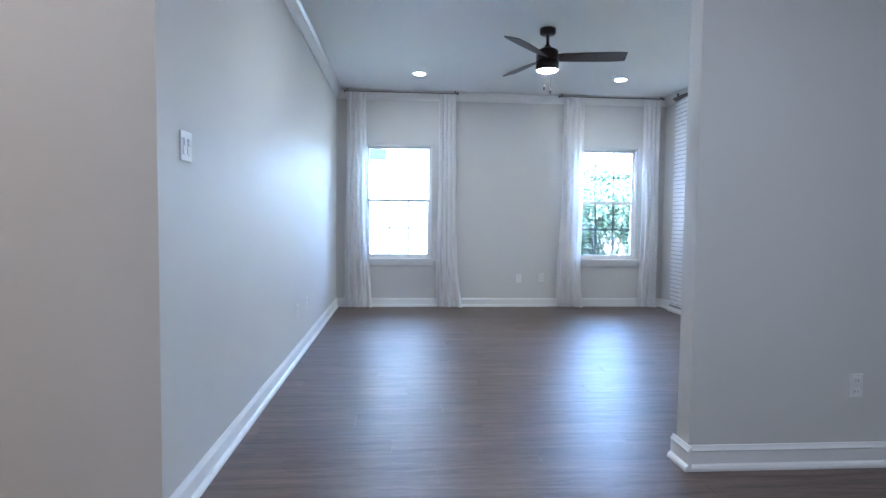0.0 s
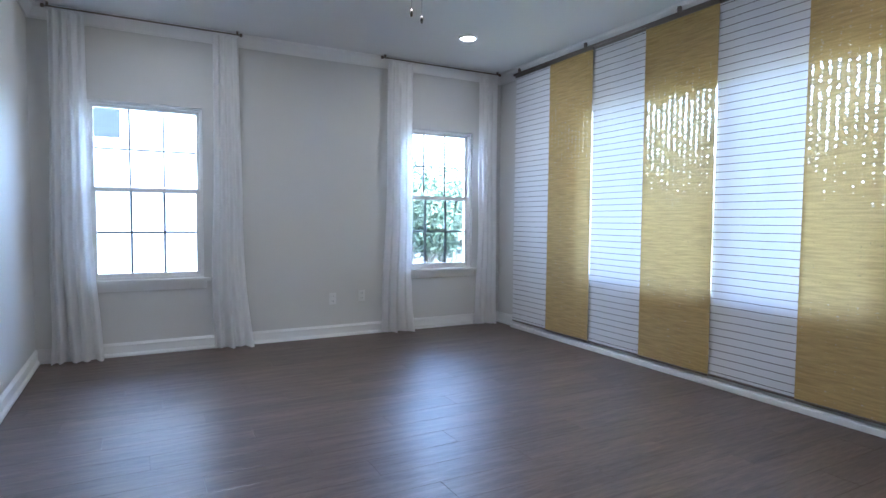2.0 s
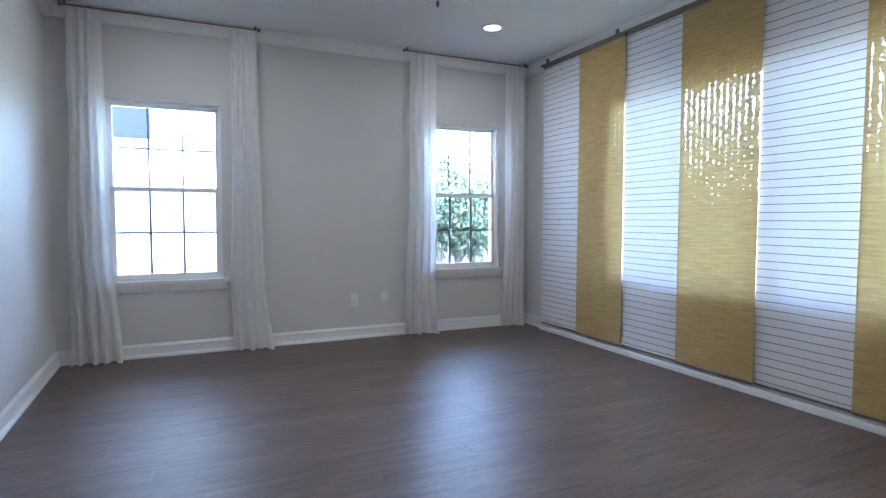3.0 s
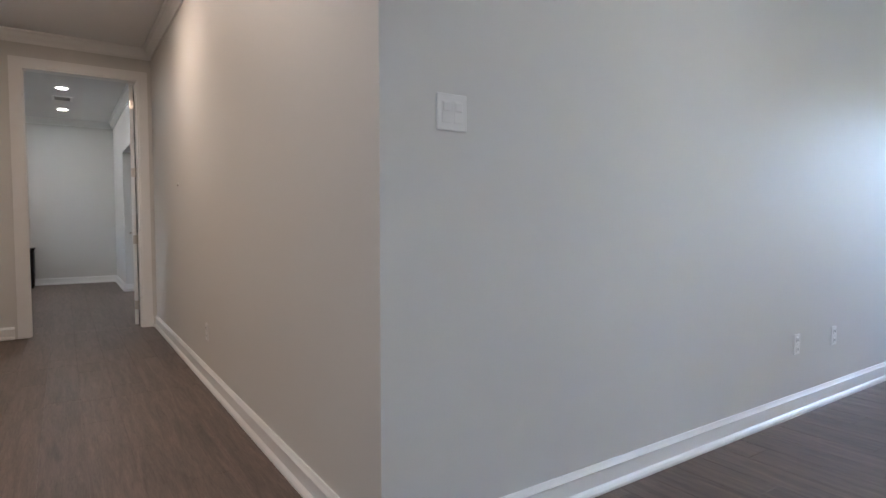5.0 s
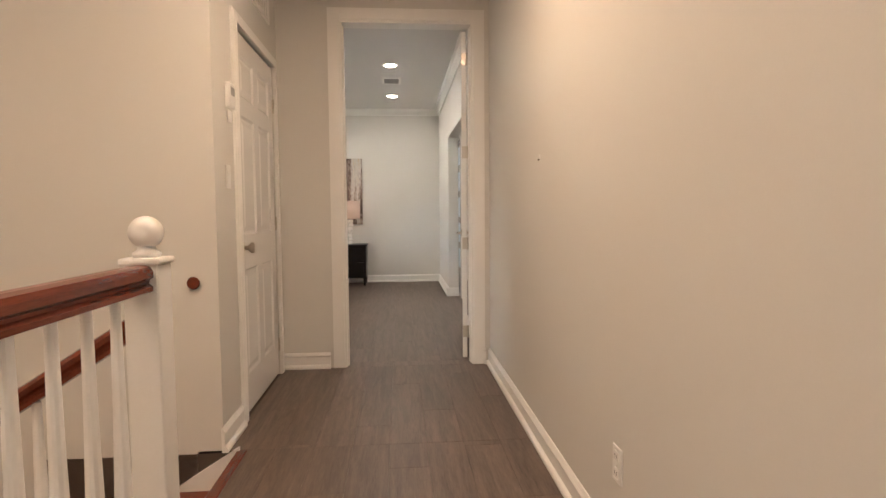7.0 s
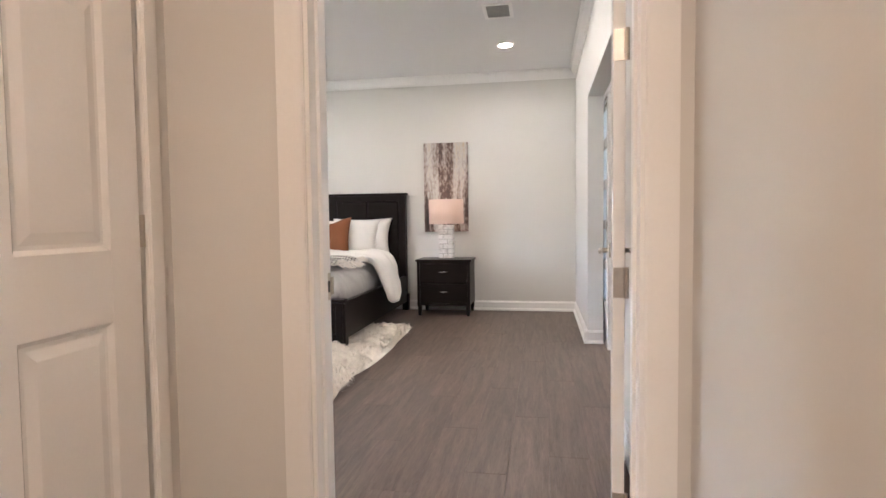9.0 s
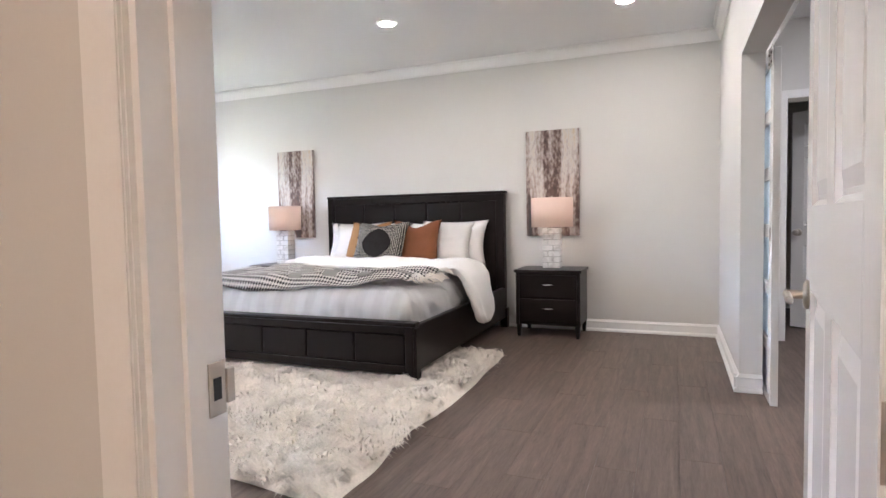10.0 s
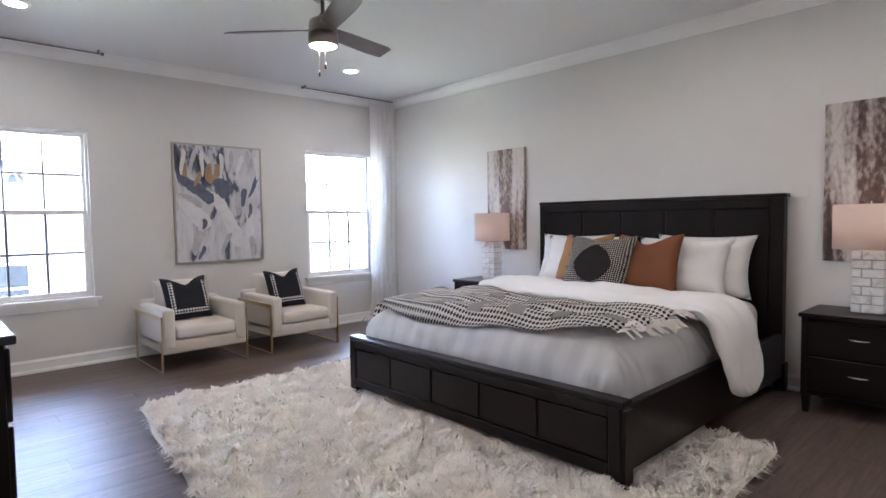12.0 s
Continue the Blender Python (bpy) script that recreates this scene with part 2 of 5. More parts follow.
def panel_yellow():
    m = sheer("golden_grasscloth", (0.52, 0.37, 0.15), 0.13, 0.30, 5, 70, (1, 1.2, 16), 0.5)
    nt = m.node_tree
    out = nt.nodes["Material Output"]
    tc = next(n for n in nt.nodes if n.type == "TEX_COORD")
    sp = nt.nodes.new("ShaderNodeSeparateXYZ")
    nt.links.new(tc.outputs["Object"], sp.inputs[0])
    nd, ln = nt.nodes, nt.links
    sway = noise_node(nd, ln, tc.outputs["Object"], 9, (1, 0.4, 1))
    lanes = math_node(nd, ln, "SINE", math_node(nd, ln, "ADD", math_node(nd, ln, "MULTIPLY", sp.outputs[1], 128), math_node(nd, ln, "MULTIPLY", sway, 1.4)), 0)
    reeds = noise_node(nd, ln, tc.outputs["Object"], 240, (1, 0.16, 1.0), 2)
    # extra holes around z 1.92 stand in for brighter sky behind the cloth
    sky_sparkle = math_node(nd, ln, "MULTIPLY", math_node(nd, ln, "SUBTRACT", 1.0, math_node(nd, ln, "MINIMUM", math_node(nd, ln, "MULTIPLY", math_node(nd, ln, "ABSOLUTE", math_node(nd, ln, "SUBTRACT", sp.outputs[2], 1.92), 0), 1.9), 1.0)), 0.11)
    g = math_node(nd, ln, "ADD", math_node(nd, ln, "ADD", reeds, sky_sparkle), math_node(nd, ln, "MULTIPLY", lanes, 0.13))
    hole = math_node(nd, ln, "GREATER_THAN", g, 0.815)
    t, mx = nt.nodes.new("ShaderNodeBsdfTransparent"), nt.nodes.new("ShaderNodeMixShader")
    nt.links.new(hole, mx.inputs[0])
    nt.links.new(out.inputs[0].links[0].from_socket, mx.inputs[1])
    nt.links.new(t.outputs[0], mx.inputs[2])
    nt.links.new(mx.outputs[0], out.inputs[0])
    return m


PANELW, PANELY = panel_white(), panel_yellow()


# ---- mesh helpers ----
def mesh_ob(name, bm, material, smooth=False):
    me = bpy.data.meshes.new(name)
    bmesh.ops.recalc_face_normals(bm, faces=bm.faces)
    bm.to_mesh(me)
    bm.free()
    if smooth:
        for p in me.polygons:
            p.use_smooth = True
    if material:
        me.materials.append(material)
    return new(name, me)


def part(name, bm, material, parent, label="", smooth=False):
    ob = mesh_ob(name, bm, material, smooth)
    ob.parent = parent
    if label:
        tagged(ob, label)
    return ob


def thing(name, label, category, at=(0, 0, 0), turn=0, group=""):
    ob = new(name)
    ob.matrix_basis = pose(*at, 0, 0, turn)
    return tagged(ob, label, category, group)


def add_box(bm, x0, y0, z0, x1, y1, z1, bevel=0.0, seg=1):
    tmp = bmesh.new()
    bmesh.ops.create_cube(tmp, size=1, matrix=Matrix.Translation(((x0 + x1) / 2, (y0 + y1) / 2, (z0 + z1) / 2)) @ Matrix.Diagonal((abs(x1 - x0), abs(y1 - y0), abs(z1 - z0), 1)))
    if bevel:
        bmesh.ops.bevel(tmp, geom=tmp.edges[:], offset=bevel, segments=seg, affect="EDGES", profile=0.5)
    me = bpy.data.meshes.new("tmp")
    tmp.to_mesh(me)
    tmp.free()
    bm.from_mesh(me)
    bpy.data.meshes.remove(me)


def cube(x0, y0, z0, x1, y1, z1, bevel=0.0, seg=1):
    bm = bmesh.new()
    add_box(bm, x0, y0, z0, x1, y1, z1, bevel, seg)
    return bm


def lathe(profile, seg=24, m=None, sx=1.0, sy=1.0):
    bm = bmesh.new()
    rings = []
    for r, z in profile:
        rings.append([bm.verts.new((sx * r * math.cos(2 * math.pi * k / seg), sy * r * math.sin(2 * math.pi * k / seg), z)) for k in range(seg)])
    for a, b in zip(rings, rings[1:]):
        for k in range(seg):
            bm.faces.new((a[k], a[(k + 1) % seg], b[(k + 1) % seg], b[k]))
    bm.faces.new(rings[0])
    bm.faces.new(rings[-1])
    if m:
        bm.transform(m)
    return bm


def sweep(profile, a, b, inward):
    """Extrudes a profile of (out, up) from point a to point b; out goes along inward."""
    bm = bmesh.new()
    inward = Vector((*inward, 0))
    ends = []
    for p in (Vector(a), Vector(b)):
        ends.append([bm.verts.new(p + inward * o + Vector((0, 0, u))) for o, u in profile])
    n = len(profile)
    for k in range(n):
        bm.faces.new((ends[0][k], ends[0][(k + 1) % n], ends[1][(k + 1) % n], ends[1][k]))
    bm.faces.new(ends[0])
    bm.faces.new(ends[1])
    return bm


def structure(ob, label=""):
    return tagged(ob, label, kind="structure")


def wall(name, axis, p0, p1, a0, a1, z0, z1, openings=(), label="matte greige painted wall"):
    """A wall along axis 'x' or 'y', from p0 to p1 in thickness, with openings (a, b, bottom, top) through it."""
    bm = bmesh.new()
    cuts = sorted({a0, a1, *[v for o in openings for v in o[:2]]})
    for u, v in zip(cuts, cuts[1:]):
        zs = [(z0, z1)]
        for o in openings:
            if o[0] <= u and v <= o[1]:
                zs = [q for q in ((z0, o[2]), (o[3], z1)) if q[1] - q[0] > 0.001]
        for lo, hi in zs:
            if axis == "x":
                add_box(bm, u, p0, lo, v, p1, hi)
            else:
                add_box(bm, p0, u, lo, p1, v, hi)
    return structure(mesh_ob(name, bm, WALL), label)


BASE = [(0, 0), (0.030, 0), (0.030, 0.012), (0.024, 0.022), (0.014, 0.030), (0.014, 0.086), (0.018, 0.092), (0.011, 0.102), (0.005, 0.114), (0, 0.114)]
CROWN = [(0, 0), (0.075, 0), (0.070, -0.014), (0.052, -0.022), (0.040, -0.050), (0.020, -0.078), (0.014, -0.092), (0.014, -0.102), (0, -0.102)]


def baseboard(a, b, inward, z=0.0):
    structure(mesh_ob("baseboard", sweep(BASE, (*a, z + 0.001), (*b, z + 0.001), inward), TRIM), "white moulded baseboard")


def crown(a, b, inward):
    structure(mesh_ob("trim", sweep(CROWN, (*a, CEIL - 0.001), (*b, CEIL - 0.001), inward), TRIM), "white crown moulding")


# ---- structure ----
R = 4.34  # outer side wall of the loft
FAR = 5.335
W1 = (0.372, 1.232, 0.632, 2.10)
W2 = (3.13, 3.975, 0.632, 2.10)
WP = (1.50, 4.00, 0.62, 2.20)
WB1 = (-6.635, -5.70, 0.605, 2.075)
WB2 = (-9.73, -8.795, 0.605, 2.075)
DOOR = (-1.055, -0.12, 0.0, 2.46)
wall("wall_loft_west", "y", -0.12, 0.0, 0.0, FAR, 0, CEIL)
wall("wall_loft_north", "x", FAR, FAR + 0.2, -0.12, R + 0.2, 0, CEIL, [W1, W2])
wall("wall_loft_east", "y", R, R + 0.2, -3.6, FAR, 0, CEIL, [WP])
wall("wall_stub", "x", 0.44, 0.555, 2.17, R, 0, CEIL)
wall("wall_south", "x", -3.72, -3.6, -3.62, R + 0.2, -3.0, CEIL)
wall("wall_stairwell_east", "y", -0.30, -0.18, -3.6, -1.25, -3.0, CEIL)
wall("wall_hall", "x", 0.0, 0.12, -4.90, -0.12, 0, CEIL)
wall("wall_bedroom_door", "y", -5.03, -4.90, WINY, 0.13, 0, CEIL, [DOOR])
wall("wall_closet_front", "x", -1.615, -1.495, -4.90, -3.50, 0, CEIL, [(-4.78, -3.88, 0.0, 2.10)])
wall("wall_closet_side", "y", -3.62, -3.50, -3.6, -1.615, -3.0, CEIL)
wall("wall_closet_back", "x", -2.3, -2.2, -4.90, -3.62, 0, CEIL)
wall("wall_bedroom_west", "y", BEDX - 0.2, BEDX, WINY, 0.13, 0, CEIL)
wall("wall_bedroom_south", "x", WINY - 0.2, WINY, BEDX - 0.2, -4.90, 0, CEIL, [WB1, WB2])
wall("wall_bedroom_bath", "x", 0.0, 0.13, BEDX, -5.03, 0, CEIL, [(-8.31, -6.25, 0.0, 2.10)])
wall("wall_bath_west", "y", BEDX - 0.2, BEDX, 0.13, 4.2, 0, CEIL, [(0.52, 1.42, 0.0, 2.10)])
wall("wall_wardrobe_west", "y", -12.1, -12.0, -0.1, 2.6, 0, CEIL)
wall("wall_wardrobe_south", "x", -0.1, 0.0, -12.0, BEDX - 0.2, 0, CEIL)
wall("wall_wardrobe_north", "x", 2.5, 2.6, -12.0, BEDX - 0.2, 0, CEIL)
structure(mesh_ob("ceiling", cube(-12.1, -0.1, CEIL, BEDX - 0.2, 2.6, CEIL + 0.2), CEILING), "flat white painted ceiling")
wall("wall_bath_east", "y", -5.03, -4.90, 0.13, 4.2, 0, CEIL)
wall("wall_bath_far", "x", 2.4, 2.5, BEDX, -5.03, 0, CEIL)
wall("wall_wardrobe_back", "x", 4.2, 4.3, BEDX - 0.2, -4.90, 0, CEIL)

structure(mesh_ob("ceiling", cube(BEDX - 0.2, WINY - 0.2, CEIL, R + 0.2, FAR + 0.2, CEIL + 0.2), CEILING), "flat white painted ceiling")
bm = bmesh.new()
add_box(bm, BEDX - 0.2, WINY - 0.2, -0.25, -4.90, 4.3, -0.012)
add_box(bm, -12.0, 0.0, -0.25, BEDX - 0.2, 2.5, -0.012)
add_box(bm, -4.90, -1.40, -0.25, -2.44, 0.12, -0.012)
add_box(bm, -2.44, -1.41, -0.25, -0.30, 0.12, -0.012)
add_box(bm, -4.90, -2.3, -0.25, -3.50, -1.40, -0.012)
add_box(bm, -0.30, -3.6, -0.25, R + 0.2, FAR + 0.2, -0.012)
floor = structure(mesh_ob("floor", bm, SUBFLOOR), "grey-brown wood-look plank flooring")
structure(mesh_ob("floor_below", cube(-3.62, -3.72, -3.1, 0, -1.0, -3.0), TAN), "tan wood floor of the storey below")
wall("wall_under_stairs", "y", -2.43, -2.395, -2.61, -1.44, -3.0, -0.955)
wall("wall_below_hall", "x", -1.40, -1.30, -3.62, -0.18, -3.0, -0.26)

for a, b, i in [((0, 0.0), (0, FAR), (1, 0)), ((0, FAR), (R, FAR), (0, -1)), ((2.17, 0.44), (R, 0.44), (0, -1)), ((2.17, 0.41), (2.17, 0.585), (-1, 0)),
                ((2.17, 0.555), (R, 0.555), (0, 1)), ((-4.90, 0), (0.03, 0), (0, -1)), ((-4.90, -0.03), (-4.90, -0.045), (1, 0)), ((-4.90, -1.495), (-4.90, -1.16), (1, 0)),
                ((-3.81, -1.495), (-3.47, -1.495), (0, 1)), ((BEDX, WINY), (BEDX, 0), (1, 0)), ((BEDX, WINY), (-5.03, WINY), (0, 1)),
                ((BEDX, 0), (-8.28, 0), (0, -1)), ((-8.31, -0.03), (-8.31, 0.13), (1, 0)), ((-6.25, 0), (-5.03, 0), (0, -1)), ((-5.03, WINY), (-5.03, -1.16), (-1, 0)),
                ((BEDX, 2.4), (-5.03, 2.4), (0, -1)), ((R, -3.6), (R, 0.44), (-1, 0)), ((-0.18, -3.6), (R, -3.6), (0, 1)), ((-0.18, -3.6), (-0.18, -1.25), (1, 0))]:
    baseboard(a, b, i)
for a, b, i in [((0, 0), (0, FAR), (1, 0)), ((0, FAR), (R, FAR), (0, -1)), ((R, 0.555), (R, FAR), (-1, 0)), ((2.17, 0.555), (R, 0.555), (0, 1)),
                ((-4.90, 0), (0, 0), (0, -1)), ((-4.90, -1.495), (-4.90, 0), (1, 0)), ((-4.90, -1.495), (-3.5, -1.495), (0, 1)), ((-3.5, -3.6), (-3.5, -1.495), (1, 0)),
                ((BEDX, WINY), (BEDX, 0), (1, 0)), ((BEDX, WINY), (-5.03, WINY), (0, 1)), ((BEDX, 0), (-5.03, 0), (0, -1)), ((-5.03, WINY), (-5.03, 0), (-1, 0))]:
    crown(a, b, i)


def casing(axis, face, a0, a1, top, out, width=0.083):
    """Door casing with a stepped face, on the side of the wall that out points to."""
    s = 1 if out > 0 else -1
    for lo, hi, z0, z1 in ((a0 - width, a0, 0.001, top + width), (a1, a1 + width, 0.001, top + width), (a0, a1, top, top + width)):
        bm = bmesh.new()
        left, right = hi < a0 + 0.001, lo > a1 - 0.001
        for k, (inset, depth) in enumerate(((0.0, 0.012), (0.012, 0.018), (0.030, 0.021))):
            e = 0.002 * k
            l2 = lo + (inset if left else e)
            h2 = hi - (inset if right else e)
            zb = z0 + e
            if axis == "y":
                add_box(bm, face - s * (0.004 - e * 0.5), l2, zb, face + s * depth, h2, z1 - inset)
            else:
                add_box(bm, l2, face - s * (0.004 - e * 0.5), zb, h2, face + s * depth, z1 - inset)
        structure(mesh_ob("trim", bm, TRIM), "white moulded door casing")


casing("y", -4.90, DOOR[0], DOOR[1], DOOR[3], 1)
casing("y", -5.03, DOOR[0], DOOR[1], DOOR[3], -1)
casing("x", -1.495, -4.78, -3.88, 2.10, 1, 0.065)
casing("y", BEDX, 0.52, 1.42, 2.10, 1, 0.07)
# jamb lining and stops of the bedroom door
for y0, y1 in ((-1.057, -1.042), (-0.133, -0.118)):
    bm = cube(-5.032, y0, 0.0, -4.898, y1, 2.46)
    add_box(bm, -4.985, y0 - (0.010 if y0 > -1 else -0.015), 0.0, -4.95, y1 + (0.0 if y0 > -1 else 0.010), 2.44)
    structure(mesh_ob("trim", bm, TRIM), "white door jamb lining")
structure(mesh_ob("trim", cube(-5.032, -1.042, 2.447, -4.898, -0.133, 2.462), TRIM), "white door head lining")


# ---- windows ----
def window(name, axis, face, out, a0, a1, z0, z1, cols=3, stool=True):
    """A double-hung window in an opening; face is the room side of the wall, out the way to the outside."""
    root = structure(new(name), "white double-hung window with muntin bars")
    s = out

    def bx(bm, u0, u1, d0, d1, lo, hi):
        if axis == "x":
            add_box(bm, u0, face + s * d0, lo, u1, face + s * d1, hi)
        else:
            add_box(bm, face + s * d0, u0, lo, face + s * d1, u1, hi)
    e, mid = 0.020, (z0 + z1) / 2 + 0.02
    bm = bmesh.new()
    for u0, u1, lo, hi in ((a0, a0 + e, z0, z1), (a1 - e, a1, z0, z1), (a0 + e, a1 - e, z0, z0 + e), (a0 + e, a1 - e, z1 - e, z1)):
        bx(bm, u0, u1, 0.035, 0.125, lo, hi)
    part("window_frame", bm, TRIM, root)
    for d, lo, hi, tag in ((0.090, mid - 0.02, z1 - e, "upper"), (0.055, z0 + e, mid + 0.02, "lower")):
        sash = bmesh.new()
        thin = 0.0075 if tag == "upper" else 0.009
        f = 0.024 if tag == "upper" else 0.034
        b0, b1 = a0 + e, a1 - e
        for u0, u1, q0, q1 in ((b0, b0 + f, lo, hi), (b1 - f, b1, lo, hi), (b0 + f, b1 - f, lo, lo + f), (b0 + f, b1 - f, hi - f, hi)):
            bx(sash, u0, u1, d, d + 0.03, q0, q1)
        so = part("sash", sash, TRIM, root)
        bm = bmesh.new()
        bx(bm, b0 + f, b1 - f, d + 0.013, d + 0.017, lo + f, hi - f)
        pane = part("pane", bm, GLASS, so)
        pane.visible_shadow = False
        for k in range(1, cols):
            u = b0 + f + (b1 - b0 - 2 * f) * k / cols
            bm = bmesh.new()
            bx(bm, u - thin, u + thin, d + 0.006, d + 0.024, lo + f, hi - f)
            part("muntin", bm, GRIDUPPER if tag == "upper" else GRID, so)
        m = (lo + hi) / 2
        bm = bmesh.new()
        bx(bm, b0 + f, b1 - f, d + 0.005, d + 0.025, m - thin, m + thin)
        part("muntin", bm, GRIDUPPER if tag == "upper" else GRID, so)
    bm = bmesh.new()
    bx(bm, a0 + e, a1 - e, 0.128, 0.130, z0 + e, mid + 0.01)
    part("insect_screen", bm, SCREEN, root, "dark insect screen")
    if stool:
        bm = bmesh.new()
        bx(bm, a0 - 0.05, a1 + 0.05, -0.045, 0.0, z0 - 0.025, z0 + 0.002)
        bx(bm, a0 + 0.001, a1 - 0.001, 0.0, 0.035, z0 - 0.024, z0 + 0.003)
        part("window_sill", bm, TRIM, root)
        bm = bmesh.new()
        bx(bm, a0 - 0.02, a1 + 0.02, -0.016, 0.0, z0 - 0.09, z0 - 0.026)
        bx(bm, a0 - 0.02, a1 + 0.02, -0.022, -0.016, z0 - 0.05, z0 - 0.026)
        part("apron", bm, TRIM, root)
    return root


window("window_1", "x", FAR, 1, *W1)
window("window_2", "x", FAR, 1, *W2)
for k, (a, c) in enumerate(((WP[0], 2.52), (2.52, WP[1]))):
    root = structure(new("window_%d" % (3 + k)), "large white fixed window behind sliding panels")
    bm = cube(R + 0.07, a, WP[2], R + 0.15, a + 0.045, WP[3])
    add_box(bm, R + 0.07, c - 0.045, WP[2], R + 0.15, c, WP[3])
    add_box(bm, R + 0.07, a + 0.045, WP[2], R + 0.15, c - 0.045, WP[2] + 0.045)
    add_box(bm, R + 0.07, a + 0.045, WP[3] - 0.045, R + 0.15, c - 0.045, WP[3])
    part("window_frame", bm, TRIM, root)
    pane = part("pane", cube(R + 0.10, a + 0.045, WP[2] + 0.045, R + 0.105, c - 0.045, WP[3] - 0.045), GLASS, root)
    pane.visible_shadow = False
window("window_6", "x", WINY, -1, *WB1)
window("window_7", "x", WINY, -1, *WB2)


# ---- doors ----
def panel_door(name, width, height, label, knob="knob", swing=1):
    """Six-panel door leaf; hinge edge at x=0, lies along +x, thickness in y about 0."""
    root = structure(new(name), label)
    t = 0.0175
    stile, mull = 0.115 * width / 0.9, 0.10 * width / 0.9
    rails = [(0.0, 0.21), (0.385 * height, 0.385 * height + 0.19), (0.79 * height, 0.79 * height + 0.10), (height - 0.115, height)]
    bm = bmesh.new()
    add_box(bm, 0, -t, 0, stile, t, height, 0.002)
    add_box(bm, width - stile, -t, 0, width, t, height, 0.002)
    for lo, hi in rails:
        add_box(bm, stile, -t, lo, width - stile, t, hi)
    c = width / 2
    for (a, lo), (hi, b) in zip(rails, rails[1:]):
        add_box(bm, c - mull / 2, -t, lo, c + mull / 2, t, hi)
    part("leaf", bm, DOORP, root)
    for (a, lo), (hi, b) in zip(rails, rails[1:]):
        for u0, u1 in ((stile, c - mull / 2), (c + mull / 2, width - stile)):
            bm = cube(u0, -0.006, lo, u1, 0.006, hi)
            for sgn in (-1, 1):
                v = []
                for ins, d in ((0.0, 0.0165), (0.012, 0.0065), (0.022, 0.0065), (0.050, 0.0135)):
                    v.append([bm.verts.new((x, sgn * d, z)) for x, z in ((u0 + ins, lo + ins), (u1 - ins, lo + ins), (u1 - ins, hi - ins), (u0 + ins, hi - ins))])
                for p, q in zip(v, v[1:]):
                    for k in range(4):
                        bm.faces.new((p[k], p[(k + 1) % 4], q[(k + 1) % 4], q[k]))
                bm.faces.new(v[-1])
            part("panel", bm, DOORP, root)
    kx, kz = width - 0.065, 0.92
    for sgn in (-1, 1):
        m = pose(kx, sgn * t, kz, -90 * sgn, 0, 0)
        part("rose", lathe([(0.001, 0), (0.034, 0), (0.034, 0.006), (0.028, 0.010), (0.012, 0.012), (0.001, 0.012)], 20, m), NICKEL, root, "satin nickel rose", True)
        if knob == "knob":
            part("door_knob", lathe([(0.001, 0.010), (0.012, 0.011), (0.012, 0.030), (0.020, 0.038), (0.029, 0.046), (0.030, 0.056), (0.024, 0.064), (0.001, 0.066)], 20, m), NICKEL, root, "satin nickel round knob", True)
        else:
            bm = lathe([(0.001, 0.010), (0.011, 0.010), (0.011, 0.048), (0.001, 0.050)], 14, m)
            add_box(bm, kx - 0.115, sgn * (t + 0.036), kz - 0.009, kx + 0.012, sgn * (t + 0.052), kz + 0.009, 0.006, 2)
            part("door_handle", bm, NICKEL, root, "satin nickel lever handle")
    for hz in ((0.20, 0.87, 1.55, 2.23) if height > 2.2 else (0.20, height / 2, height - 0.25)):
        bm = lathe([(0.001, hz - 0.045), (0.0075, hz - 0.045), (0.0075, hz + 0.045), (0.001, hz + 0.045)], 10, Matrix.Translation((-0.004, swing * (t + 0.004), 0)))
        add_box(bm, -0.003, -t * 0.9, hz - 0.044, 0.0005, t * 0.9, hz + 0.044)
        part("hinge", bm, NICKEL, root, "satin nickel hinge")
    return root


leaf = panel_door("door_1", 0.895, 2.43, "white six-panel door standing open against the wall", "lever", -1)
leaf.matrix_basis = pose(-5.050, -0.167, 0.012, 0, 0, 173.6)
closet = panel_door("door_2", 0.885, 2.075, "white six-panel closet door, closed", "knob", 1)
closet.matrix_basis = pose(-4.7725, -1.520, 0.012, 0, 0, 0)
inner = panel_door("door_3", 0.885, 2.07, "white six-panel door standing half open", "knob", 1)
inner.matrix_basis = pose(BEDX - 0.215, 1.41, 0.012, 0, 0, -125)
strike = thing("strike_plate", "satin nickel strike plate on the white door jamb", "strike plate")
strike.location = (0, -0.010, -0.075)
part("plate", cube(-5.030, -1.0325, 0.90, -4.995, -1.0295, 0.985, 0.001), NICKEL, strike)
part("keeper_hole", cube(-5.020, -1.0297, 0.925, -5.004, -1.0287, 0.960), SLOT, strike, "dark latch hole")
part("lip", cube(-5.046, -1.0325, 0.915, -5.030, -1.026, 0.970, 0.001), NICKEL, strike)

# sliding door of the bath
slide = structure(new("door_4"), "white sliding door with frosted glass panes")
bm = cube(-8.95, 0.150, 0.02, -8.84, 0.190, 2.12, 0.002)
add_box(bm, -8.09, 0.150, 0.02, -7.99, 0.190, 2.12, 0.002)
rz = [0.02, 0.36, 0.70, 1.04, 1.38, 1.72, 2.05]
for z in rz:
    add_box(bm, -8.84, 0.150, z, -8.09, 0.190, z + 0.075)
part("leaf", bm, DOORP, slide)
for lo, hi in zip(rz, rz[1:]):
    part("pane", cube(-8.84, 0.166, lo + 0.075, -8.09, 0.174, hi), FROST if lo > 0.1 else DOORP, slide)
bm = cube(-8.13, 0.143, 2.02, -7.995, 0.149, 2.14, 0.001)
part("hanger_plate", bm, CHROME, slide, "steel hanger plate")
